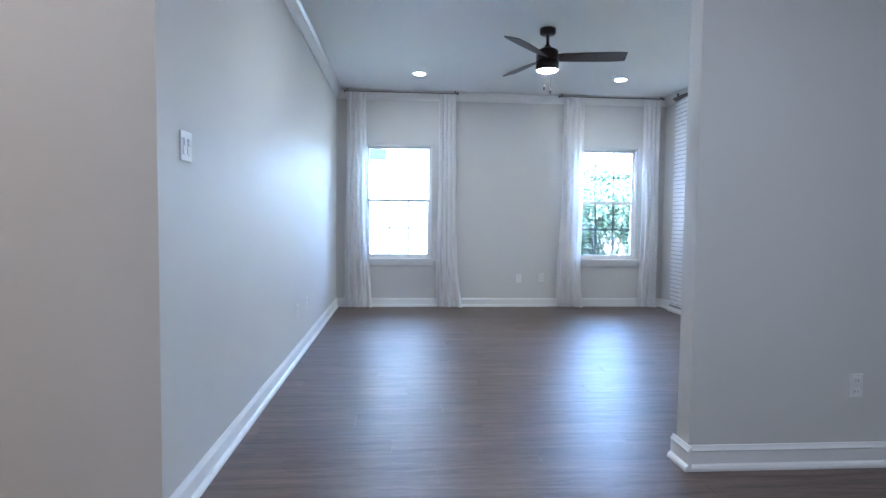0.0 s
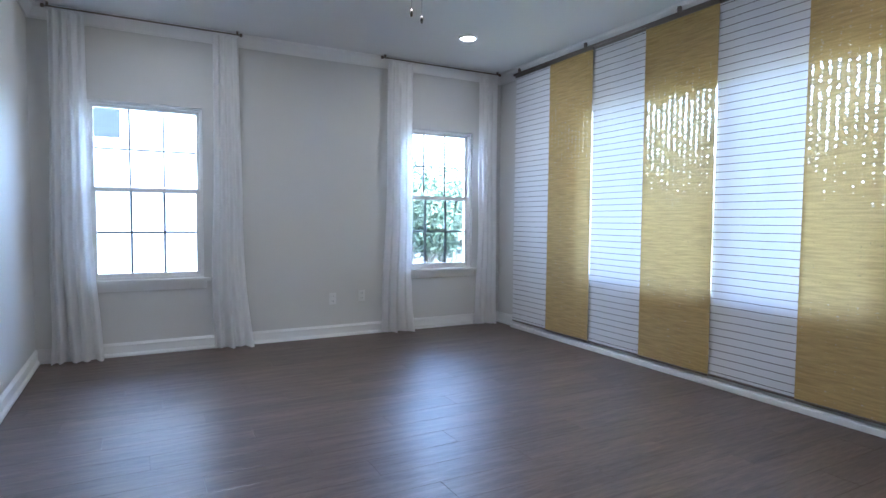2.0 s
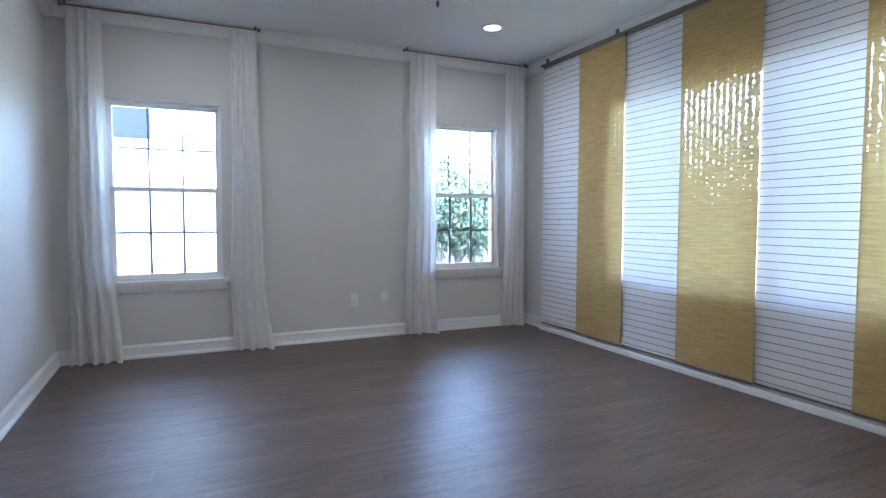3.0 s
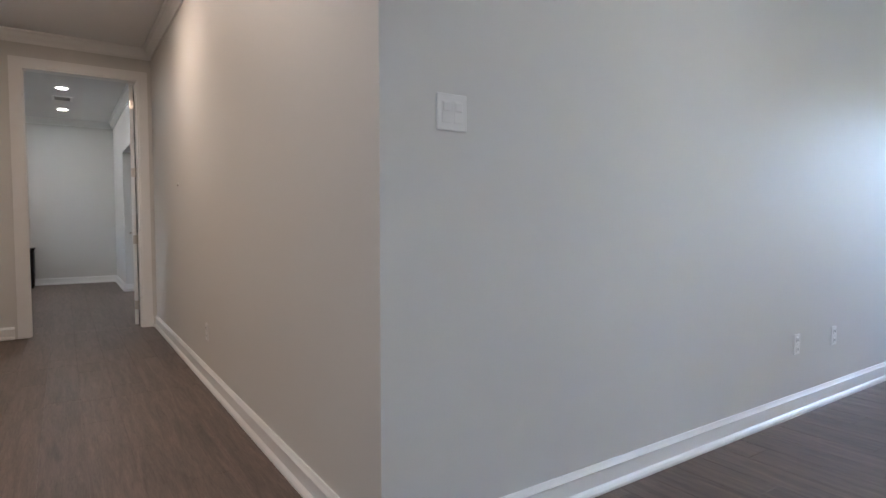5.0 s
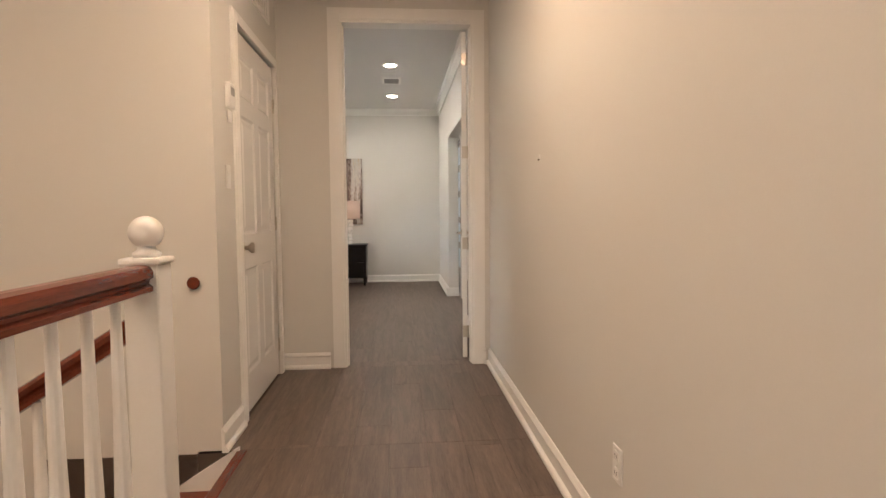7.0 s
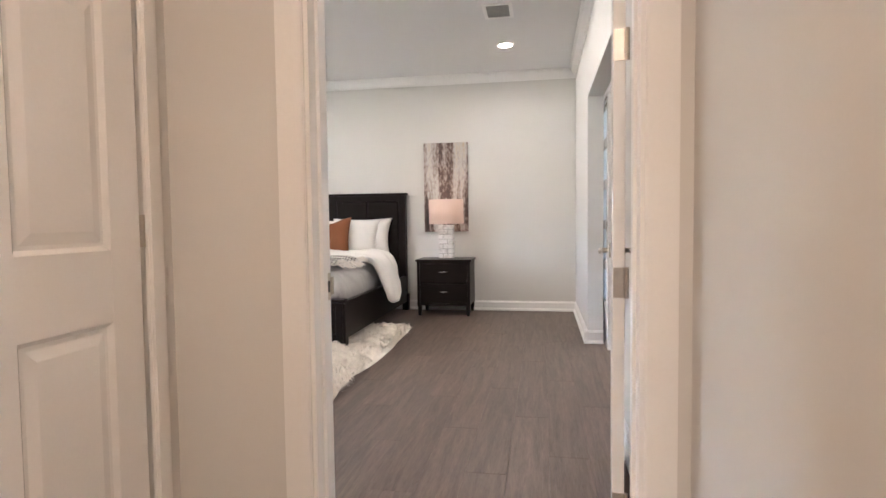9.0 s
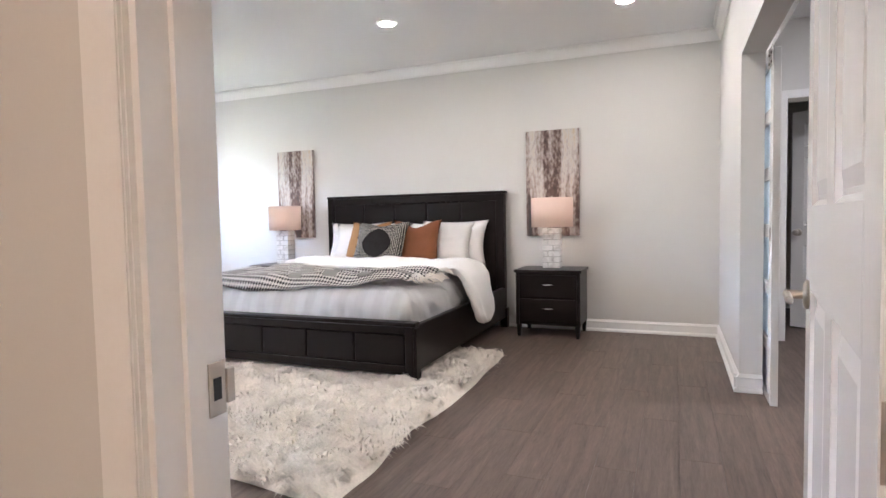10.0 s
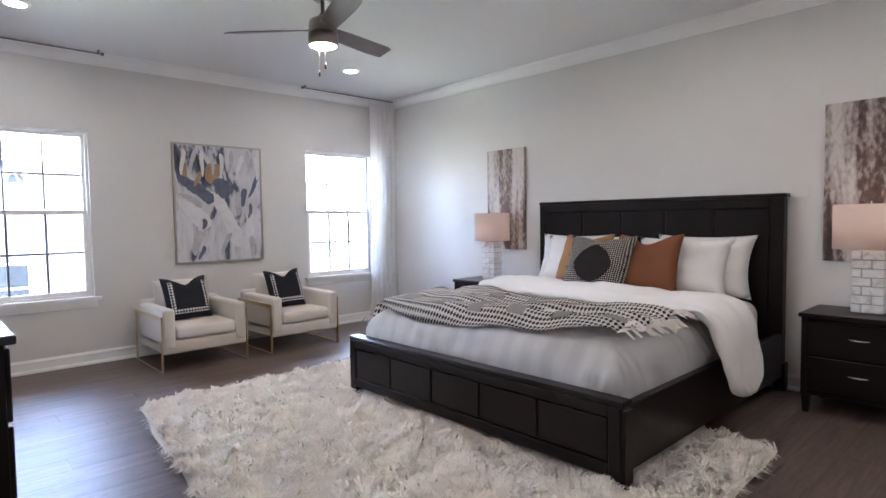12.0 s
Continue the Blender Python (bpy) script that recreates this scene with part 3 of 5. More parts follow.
for dx in (-8.10, -8.02):
    for dz in (2.05, 2.10):
        part("bolt", lathe([(0.001, 0), (0.010, 0), (0.008, 0.005), (0.001, 0.006)], 10, pose(dx, 0.143, dz, 90, 0, 0)), PEWTER, slide)
part("track", cube(-9.2, 0.150, 2.172, -6.2, 0.175, 2.205), CHROME, slide, "steel sliding track")
slide.matrix_basis = pose(-0.07, -0.012, -0.06)
part("pull", cube(-8.045, 0.144, 1.02, -8.030, 0.150, 1.10, 0.002), PEWTER, slide, "dark recessed pull")

# ---- stairs and balustrade ----
stair = structure(new("stairs"), "wooden stair flight descending beside the balustrade")
for k in range(4):
    z, y = -0.185 * (k + 1), -1.44 - 0.29 * k
    part("tread", cube(-3.497, y - 0.30, z - 0.035, -2.40, y + 0.012, z, 0.006), CHERRY, stair)
    part("riser", cube(-3.497, y - 0.004, z + 0.002, -2.42, y + 0.010, z + 0.148), TRIM, stair)
part("landing", cube(-3.497, -3.598, -0.96, -0.302, -2.61, -0.925), TAN, stair, "tan wooden landing")
part("landing_riser", cube(-3.497, -2.615, -0.924, -2.42, -2.605, -0.78), TRIM, stair)
bm = bmesh.new()
pts = [(-1.42, 0.02), (-2.62, -0.74), (-3.59, -0.74), (-3.59, -0.925), (-2.62, -0.925), (-1.42, -0.16)]
v0 = [bm.verts.new((-3.485, y, z)) for y, z in pts]
v1 = [bm.verts.new((-3.499, y, z)) for y, z in pts]
bm.faces.new(v0)
bm.faces.new(v1)
for k in range(6):
    bm.faces.new((v0[k], v0[(k + 1) % 6], v1[(k + 1) % 6], v1[k]))
part("skirting", bm, TRIM, stair)
bm = bmesh.new()
pts = [(-1.40, -0.005), (-2.62, -0.775), (-2.62, -0.958), (-1.40, -0.958)]
v0 = [bm.verts.new((-2.425, y, z)) for y, z in pts]
v1 = [bm.verts.new((-2.385, y, z)) for y, z in pts]
bm.faces.new(v0)
bm.faces.new(v1)
for k in range(4):
    bm.faces.new((v0[k], v0[(k + 1) % 4], v1[(k + 1) % 4], v1[k]))
part("stringer", bm, TRIM, stair)
part("nosing", cube(-3.497, -1.435, -0.032, -2.45, -1.385, 0.002, 0.006), CHERRY, stair)
part("top_riser", cube(-3.497, -1.442, -0.182, -2.42, -1.432, -0.034), TRIM, stair)

guard = thing("balustrade", "white turned balusters under a cherry wood handrail", "balustrade", (0, 0, 0))
part("curb", cube(-2.495, -1.412, -0.02, -0.301, -1.245, 0.028, 0.005), TRIM, guard)
part("fascia", cube(-2.495, -1.425, -0.30, -0.301, -1.413, 0.020), TRIM, guard)
railp = [(-0.032, 0.0), (-0.032, 0.012), (-0.022, 0.020), (-0.024, 0.028), (-0.034, 0.036), (-0.034, 0.052), (-0.026, 0.064), (-0.012, 0.069), (0.012, 0.069), (0.026, 0.064), (0.034, 0.052), (0.034, 0.036), (0.024, 0.028), (0.022, 0.020), (0.032, 0.012), (0.032, 0.0)]
part("handrail", sweep(railp, (-2.38, -1.33, 0.915), (-0.301, -1.33, 0.915), (0, 1)), CHERRY, guard, "glossy cherry-stained handrail")


def newel(parent, x, y, z, h):
    bm = cube(x - 0.045, y - 0.045, z, x + 0.045, y + 0.045, z + h, 0.004)
    add_box(bm, x - 0.053, y - 0.053, z + h, x + 0.053, y + 0.053, z + h + 0.018, 0.006, 2)
    post = part("newel_post", bm, TRIM, parent)
    ball = [(0.001, 0.0), (0.034, 0.0), (0.036, 0.012), (0.024, 0.020), (0.022, 0.028)] + [(0.044 * math.sin(a), 0.066 - 0.044 * math.cos(a)) for a in [0.5 + k * 0.28 for k in range(10)]]
    part("ball_finial", lathe(ball, 20, Matrix.Translation((x, y, z + h + 0.018))), TRIM, post, "", True)


newel(guard, -2.39, -1.33, 0.028, 0.955)


def baluster_mesh(h):
    bm = cube(-0.016, -0.016, 0, 0.016, 0.016, 0.20, 0.002)
    prof = [(0.012, 0.20), (0.020, 0.212), (0.013, 0.228), (0.017, 0.240), (0.021, 0.25), (0.014, 0.265), (0.021, 0.30), (0.020, 0.40), (0.015, 0.62), (0.0115, h)]
    t = lathe(prof, 12)
    me = bpy.data.meshes.new("tmp")
    t.to_mesh(me)
    t.free()
    bm.from_mesh(me)
    bpy.data.meshes.remove(me)
    return bm


first = part("baluster", baluster_mesh(0.892), TRIM, guard)
first.location = (-2.21, -1.33, 0.026)
for k in range(1, 16):
    c = first.copy()
    scene.collection.objects.link(c)
    c.location.x = -2.21 + 0.125 * k
stairguard = thing("stair_rail", "sloping cherry handrail on white balusters", "stair rail", (0, 0, 0))
part("handrail", sweep(railp, (-2.445, -1.376, 0.781), (-2.445, -2.60, 0.005), (1, 0)), CHERRY, stairguard, "glossy cherry-stained handrail")
part("rail_end", lathe([(0.001, 0), (0.026, 0.0), (0.030, 0.008), (0.026, 0.016), (0.001, 0.018)], 16, pose(-3.488, -1.60, 0.80, 0, 90, 0)), CHERRY, stairguard, "round cherry wall rosette")
sb = part("baluster", baluster_mesh(0.80), TRIM, stairguard)
sb.location = (-2.445, -1.52, -0.187)
for k in range(1, 8):
    c = sb.copy()
    scene.collection.objects.link(c)
    y = -1.52 - 0.145 * k
    c.location = (-2.445, y, -0.187 - 0.185 * (k // 2) - (0.0))
    c.scale.z = (0.815 + (y + 1.322) * 0.634 - c.location.z) / 0.80


# ---- curtains and panels ----
def curtain(x0, x1, y, top, folds, label, seed, out=1, flare=0.06, grp="curtains"):
    rnd = random.Random(seed)
    root = thing("curtain", label, "curtain", ((x0 + x1) / 2, y, 0), group=grp)
    bm = bmesh.new()
    nx, nz = folds * 8, 30
    w = (x1 - x0) / 2
    ph = [rnd.uniform(-0.6, 0.6) for _ in range(folds * 2)]
    rows = []
    for j in range(nz + 1):
        f = j / nz
        z = 0.012 + (top - 0.012) * f
        low = (1 - f) ** 2
        row = []
        for i in range(nx + 1):
            u = i / nx
            a = 2 * math.pi * u * folds
            amp = 0.020 + 0.020 * low + 0.012 * math.sin(3 * u + seed)
            xx = (u * 2 - 1) * (w + flare * low * (0.5 + 0.5 * math.sin(seed))) + 0.020 * low * math.sin(9 * f + seed) + flare * 0.5 * low * out
            yy = amp * math.sin(a + 0.8 * math.sin(2.2 * f + ph[int(u * (len(ph) - 1))])) + 0.02 * low * math.sin(5 * u + 7 * f)
            if j < 3:
                yy -= (3 - j) * 0.012 * math.sin(a * 0.5 + seed)
            row.append(bm.verts.new((xx, yy, z)))
        rows.append(row)
    for p, q in zip(rows, rows[1:]):
        for i in range(nx):
            bm.faces.new((p[i], p[i + 1], q[i + 1], q[i]))
    part("cloth", bm, SHEER, root, "", True)
    part("heading", cube(-w, -0.012, top - 0.004, w, 0.012, top + 0.012, 0.003), SHEER, root)
    return root


cl = "sheer white floor-length curtain gathered beside the window"
curtain(0.145, 0.385, 5.22, 2.722, 4, cl, 1, 0.3)
curtain(1.31, 1.52, 5.22, 2.722, 4, cl, 2, 0.9)
curtain(2.925, 3.20, 5.22, 2.722, 4, cl, 3, -0.9)
curtain(3.985, 4.215, 5.22, 2.722, 4, cl, 4, 0.2)
curtain(-9.99, -9.61, -6.43, 2.70, 5, cl, 5, 0.6)
curtain(-5.66, -5.34, -6.43, 2.70, 4, cl, 6, -0.5)


def rod(x0, x1, y, label="thin dark metal curtain rod under the ceiling"):
    root = thing("curtain_rod", label, "curtain rod", (x0, y, 2.742), group="curtain rods")
    part("rod", lathe([(0.001, 0), (0.0065, 0), (0.0065, x1 - x0), (0.001, x1 - x0)], 10, pose(0, 0, 0, 0, 90, 0)), PEWTER, root)
    for x in (0.03, x1 - x0 - 0.03):
        part("bracket", cube(x - 0.008, -0.010, 0.0, x + 0.008, 0.010, CEIL - 2.742), PEWTER, root)
        part("finial", lathe([(0.001, -0.015), (0.014, -0.010), (0.016, 0.0), (0.014, 0.010), (0.001, 0.015)], 12, pose(0 if x < 0.1 else x1 - x0, 0, 0, 0, 90, 0)), PEWTER, root)


rod(0.12, 1.54, 5.22)
rod(2.86, 4.24, 5.22)
rod(-10.0, -8.70, -6.43)
rod(-6.75, -5.30, -6.43)

track = thing("panel_track", "grey metal ceiling track of the sliding panels", "curtain track", (4.285, 3.0, 2.685))
part("rail", cube(-0.022, -2.30, 0.0, 0.022, 2.0, 0.022, 0.003), PEWTER, track)
for k in range(5):
    part("bracket", cube(-0.008, -2.1 + k, 0.022, 0.008, -2.07 + k, CEIL - 2.685), PEWTER, track)
edges = [4.97, 4.384, 3.80, 3.20, 2.57, 1.955, 1.345, 0.74]
for k, (a, b) in enumerate(zip(edges, edges[1:])):
    yellow = k % 2 == 1
    x = 4.272 if yellow else 4.292
    root = thing("sliding_panel", "golden woven grasscloth sliding window panel" if yellow else "white sliding window panel with fine dark stripes", "panel curtain", (x, b, 0), group="sliding window panels")
    w = a - b + 0.012
    bm = bmesh.new()
    rows = [[bm.verts.new((0.003 * math.sin(5 * i / 8 + k + j * 0.2), w * i / 8, 0.075 + 2.60 * j / 14)) for i in range(9)] for j in range(15)]
    for p, q in zip(rows, rows[1:]):
        for i in range(8):
            bm.faces.new((p[i], p[i + 1], q[i + 1], q[i]))
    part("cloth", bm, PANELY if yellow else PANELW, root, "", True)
    part("weight_bar", cube(-0.006, 0.004, 0.066, 0.006, w - 0.004, 0.082, 0.002), PEWTER, root, "grey bottom bar")
    part("carrier", cube(-0.008, 0.0, 2.664, 0.008, w, 2.686), PEWTER, root)
structure(mesh_ob("baseboard", sweep(BASE, (R, 0.585, 0.001), (R, FAR, 0.001), (-1, 0)), TRIM), "white moulded baseboard")
structure(mesh_ob("trim", cube(4.262, 0.60, 0.0, 4.31, 4.99, 0.040, 0.004), TRIM), "white floor guide strip")


# ---- ceiling lamps and fans ----
def can_light(x, y, power, color, grp):
    root = thing("recessed_light", "lit round recessed ceiling light with white trim ring", "ceiling light", (x, y, CEIL), group=grp)
    part("trim_ring", lathe([(0.062, 0.0), (0.088, -0.001), (0.086, -0.006), (0.064, -0.012), (0.060, -0.004)], 28), TRIM, root, "", True)
    part("lens", lathe([(0.001, -0.004), (0.061, -0.004), (0.061, -0.009), (0.001, -0.014)], 28), LENS, root, "glowing warm lens")
    la = new("downlight", bpy.data.lights.new("downlight", "AREA"))
    la.data.shape, la.data.size, la.data.energy, la.data.color = "DISK", 0.11, power, color
    la.matrix_world = pose(x, y, CEIL - 0.018)


for x, y in ((1.03, 4.37), (3.33, 4.37), (1.03, 1.35), (3.33, 1.35)):
    can_light(x, y, LOFT_W, (1.0, 0.93, 0.86), "loft ceiling lights")
for x, y in ((-7.29, -0.735), (-8.955, -0.73), (-8.635, -2.61), (-8.77, -5.58), (-6.05, -2.62), (-6.05, -5.58)):
    can_light(x, y, BED_W, (1.0, 0.88, 0.74), "bedroom ceiling lights")
# unseen cans added to light the hall; the neutral one stands in for daylight
for x, y, k, c in ((-1.3, -2.3, 1.1, WARM), (1.9, -1.5, 2.0, (1.0, 0.94, 0.88)), (-0.6, -0.65, 0.16, WARM), (-2.85, -0.7, 1.1, WARM)):
    can_light(x, y, HALL_W * k, c, "hall ceiling lights")
# unseen can, added to brighten the bath behind the opening
can_light(-8.3, 1.2, BATH_W, (1.0, 0.95, 0.9), "bath ceiling lights")


def ceiling_fan(x, y, turn, metal, blade, label, power):
    root = thing("ceiling_fan", label, "ceiling fan", (x, y, CEIL), turn)
    part("canopy", lathe([(0.001, 0), (0.068, 0), (0.068, -0.040), (0.055, -0.052), (0.001, -0.054)], 24), metal, root, "", True)
    part("downrod", lathe([(0.013, -0.05), (0.013, -0.13), (0.030, -0.15), (0.034, -0.165)], 16), metal, root, "", True)
    part("motor", lathe([(0.001, -0.155), (0.045, -0.160), (0.088, -0.185), (0.094, -0.20), (0.094, -0.262), (0.001, -0.262)], 28), metal, root, "", True)
    part("lamp_ring", lathe([(0.086, -0.262), (0.098, -0.268), (0.098, -0.345), (0.090, -0.350), (0.086, -0.345)], 28), metal, root, "", True)
    part("lens", lathe([(0.001, -0.330), (0.087, -0.330), (0.087, -0.349), (0.060, -0.360), (0.001, -0.364)], 28), FANLENS, root, "glowing round lamp lens", True)
    for k in range(3):
        bm = bmesh.new()
        prof = [(0.08, 0.042), (0.16, 0.055), (0.30, 0.064), (0.50, 0.070), (0.62, 0.072), (0.655, 0.060)]
        top = []
        for r, h in prof:
            top.append([bm.verts.new((r, s * h - (0.012 if r > 0.6 and s > 0 else 0), 0.010 * s * -1.8 + zz)) for s in (-1, 1) for zz in (0.0, 0.007)])
        for p, q in zip(top, top[1:]):
            for a, b in ((0, 1), (1, 3), (3, 2), (2, 0)):
                bm.faces.new((p[a], p[b], q[b], q[a]))
        bm.faces.new([top[0][i] for i in (0, 1, 3, 2)])
        bm.faces.new([top[-1][i] for i in (0, 1, 3, 2)])
        bl = part("blade", bm, blade, root)
        bl.matrix_basis = pose(0, 0, -0.245, 0, 0, 120 * k)
    for dx, dy, ln in ((0.030, 0.0, 0.16), (-0.02, 0.03, 0.12)):
        bm = lathe([(0.0012, -0.345), (0.0012, -0.345 - ln)], 6, Matrix.Translation((dx, dy, 0)))
        ch = part("pull_chain", bm, metal, root)
        part("chain_weight", lathe([(0.001, 0), (0.006, -0.006), (0.009, -0.024), (0.006, -0.040), (0.001, -0.044)], 10, Matrix.Translation((dx, dy, -0.345 - ln))), BRONZE, ch, "", True)
    la = new("fan_lamp", bpy.data.lights.new("fan_lamp", "AREA"))
    la.data.shape, la.data.size, la.data.energy, la.data.color = "DISK", 0.16, power, (1.0, 0.85, 0.68)
    la.matrix_world = pose(x, y, CEIL - 0.372)


ceiling_fan(2.07, 2.79, FAN1_TURN, BRONZE, BLADE_DARK, "dark bronze three-blade ceiling fan with lit lamp", FAN_W)
ceiling_fan(-7.53, -4.07, FAN2_TURN, PEWTER, BLADE_GREY, "pewter three-blade ceiling fan with lit lamp", FAN_W)


# ---- small wall fittings ----
def outlet(at, turn, label="white duplex outlet on the wall"):
    root = thing("outlet", label, "outlet", at, turn, "wall outlets")
    part("plate", cube(-0.035, 0.0, -0.057, 0.035, 0.006, 0.057, 0.003), PLASTIC, root)
    for z in (-0.026, 0.026):
        part("socket", cube(-0.017, 0.005, z - 0.017, 0.017, 0.009, z + 0.017, 0.004), PLASTIC, root)
        for x in (-0.007, 0.007):
            part("slot", cube(x - 0.001, 0.0085, z - 0.005, x + 0.001, 0.0095, z + 0.006), SLOT, root, "dark slot")
    part("screw", lathe([(0.001, 0), (0.003, 0), (0.002, 0.0015), (0.001, 0.0015)], 8, pose(0, 0.006, 0, -90, 0, 0)), PLASTIC, root)


def switch(at, turn, gangs, label):
    root = thing("light_switch", label, "light switch", at, turn)
    w = 0.035 + 0.023 * (gangs - 1)
    part("plate", cube(-w, 0.0, -0.058, w, 0.006, 0.058, 0.003), PLASTIC, root)
    for g in range(gangs):
        x = (g - (gangs - 1) / 2) * 0.046
        bm = cube(x - 0.0165, 0.005, -0.033, x + 0.0165, 0.008, 0.033, 0.001)
        part("rocker", bm, PLASTIC, root)
        part("rocker_edge", cube(x - 0.014, 0.0078, 0.002, x + 0.014, 0.012, 0.030, 0.002), PLASTIC, root)


outlet((0.0, 2.58, 0.392), -90)
outlet((0.0, 3.04, 0.389), -90)
outlet((2.39, FAR, 0.376), 180)
outlet((2.69, FAR, 0.39), 180)
outlet((2.97, 0.44, 0.385), 180)
outlet((-2.45, 0.0, 0.345), 180)
switch((0.0, 0.254, 1.415), -90, 2, "white double rocker switch on the wall")
switch((-3.70, -1.495, 1.30), 0, 1, "white rocker switch on the wall")
cover = thing("cover_plate", "wall-coloured blank cover plate beside the headboard", "cover plate", (BEDX, -1.91, 1.42), -90)
part("plate", cube(-0.055, 0.0, -0.045, 0.055, 0.005, 0.045, 0.002), WALL, cover)
sensor = thing("wall_hook", "small white picture hook on the wall", "hook", (-3.42, 0.0, 1.365), 180)
part("plate", cube(-0.010, 0, -0.014, 0.010, 0.004, 0.014, 0.001), PLASTIC, sensor)
part("prong", cube(-0.004, 0.004, -0.014, 0.004, 0.012, -0.006, 0.001), PEWTER, sensor)
thermo = thing("thermostat", "white wall thermostat with grey screen", "thermostat", (-3.74, -1.495, 1.70), 0)
part("body", cube(-0.045, 0, -0.06, 0.045, 0.025, 0.06, 0.004), PLASTIC, thermo)
part("screen", cube(-0.030, 0.0245, 0.0, 0.030, 0.0265, 0.04), GREY, thermo, "grey display")
part("sub_base", cube(-0.03, 0, -0.13, 0.03, 0.010, -0.07, 0.003), PLASTIC, thermo)
grille = thing("air_grille", "white return air grille above the closet door", "vent", (-4.36, -1.495, 2.50), 0)
bm = cube(-0.33, 0, -0.15, -0.30, 0.010, 0.15)
add_box(bm, 0.30, 0, -0.15, 0.33, 0.010, 0.15)
add_box(bm, -0.30, 0, -0.15, 0.30, 0.010, -0.12)
add_box(bm, -0.30, 0, 0.12, 0.30, 0.010, 0.15)
part("frame", bm, TRIM, grille)
part("backing", cube(-0.30, 0.0005, -0.12, 0.30, 0.002, 0.12), GREY, grille)
for k in range(12):
    part("slat", cube(-0.295 + 0.05 * k, 0.002, -0.12, -0.285 + 0.05 * k, 0.009, 0.12), TRIM, grille)
vent = thing("ceiling_vent", "white slatted ceiling air register", "vent", (-8.05, -0.73, CEIL), 0)
part("backing", cube(-0.13, -0.09, -0.004, 0.13, 0.09, -0.0005), GREY, vent)
bm = cube(-0.16, -0.12, -0.008, -0.13, 0.12, -0.0005)
add_box(bm, 0.13, -0.12, -0.008, 0.16, 0.12, -0.0005)
add_box(bm, -0.13, -0.12, -0.008, 0.13, -0.09, -0.0005)
add_box(bm, -0.13, 0.09, -0.008, 0.13, 0.12, -0.0005)
part("frame", bm, TRIM, vent)
for k in range(8):
    part("slat", cube(-0.115 + 0.03 * k, -0.09, -0.010, -0.103 + 0.03 * k, 0.09, -0.004), GREY, vent)

# ---- bedroom furniture ----
def pillow_mesh(w, h, d, n=16, ear=0.10, chop=0.0, wob=0.0, seed=0):
    """A stuffed cushion standing in the x-z plane, its foot at z=0, d thick."""
    bm = bmesh.new()
    rnd = random.Random(seed)
    o = rnd.uniform(0, 20)
    sides = []
    for s in (-1, 1):
        g = []
        for j in range(n + 1):
            row = []
            for i in range(n + 1):
                u, v = 2 * i / n - 1, 2 * j / n - 1
                pull = 1 - ear * (1 - u * u) * v * v, 1 - ear * (1 - v * v) * u * u
                x, z = u * w / 2 * (1 - ear * (1 - v * v)), v * h / 2 * (1 - ear * 0.8 * (1 - u * u))
                if chop and v > 0:
                    z -= chop * h * math.exp(-(u / 0.42) ** 2) * v * v
                t = max(0, (1 - u ** 4) * (1 - v ** 4)) ** 0.55
                y = s * d / 2 * t * (1 + wob * noise.noise((u * 2.5 + o, v * 2.5, s)))
                row.append(bm.verts.new((x, y, z + h / 2)))
            g.append(row)
        sides.append(g)
    for g in sides:
        for p, q in zip(g, g[1:]):
            for i in range(n):
                bm.faces.new((p[i], p[i + 1], q[i + 1], q[i]))
    bmesh.ops.remove_doubles(bm, verts=bm.verts[:], dist=0.0008)
    return bm


def pillow(name, label, material, at, turn, lean, w, h, d, grp="", **kw):
    root = thing(name, label, "pillow", group=grp)
    root.matrix_basis = pose(*at, lean, 0, turn)
    part("cover", pillow_mesh(w, h, d, **kw), material, root, "", True)
    return root


BX0, BX1, BY0, BY1 = -9.995, -7.700, -4.09, -1.985
bed = thing("bed", "dark espresso wooden king bed with panelled headboard", "bed", (0, 0, 0))


def panelled(parent, name, x0, x1, z0, z1, count, face, stile=0.075):
    bm = cube(x0, BY0, z0, x1, BY1, z1 - 0.03, 0.004)
    ob = part(name, bm, ESPRESSO, parent)
    part("cap", cube(x0 - 0.014, BY0 - 0.014, z1 - 0.03, x1 + 0.014, BY1 + 0.014, z1, 0.008, 2), ESPRESSO, ob)
    fx = x1 if face > 0 else x0
    lo, hi = z0 + stile, z1 - 0.03 - stile * 0.8
    w = (BY1 - BY0 - 2 * stile) / count
    for k in (0, count):
        e = stile * 0.5
        c = BY0 + e if k == 0 else BY1 - e
        part("stile", cube(fx, c - e, z0, fx + 0.016 * face, c + e, z1 - 0.03, 0.003), ESPRESSO, ob)
    for a, b in ((z0, lo), (hi, z1 - 0.03)):
        part("rail", cube(fx, BY0 + stile, a, fx + 0.016 * face, BY1 - stile, b, 0.003), ESPRESSO, ob)
    for k in range(count):
        y = BY0 + stile + k * w
        part("panel", cube(fx - 0.002 * face, y + 0.007, lo + 0.008, fx + 0.010 * face, y + w - 0.007, hi - 0.008, 0.004), ESPRESSO, ob)
    return ob


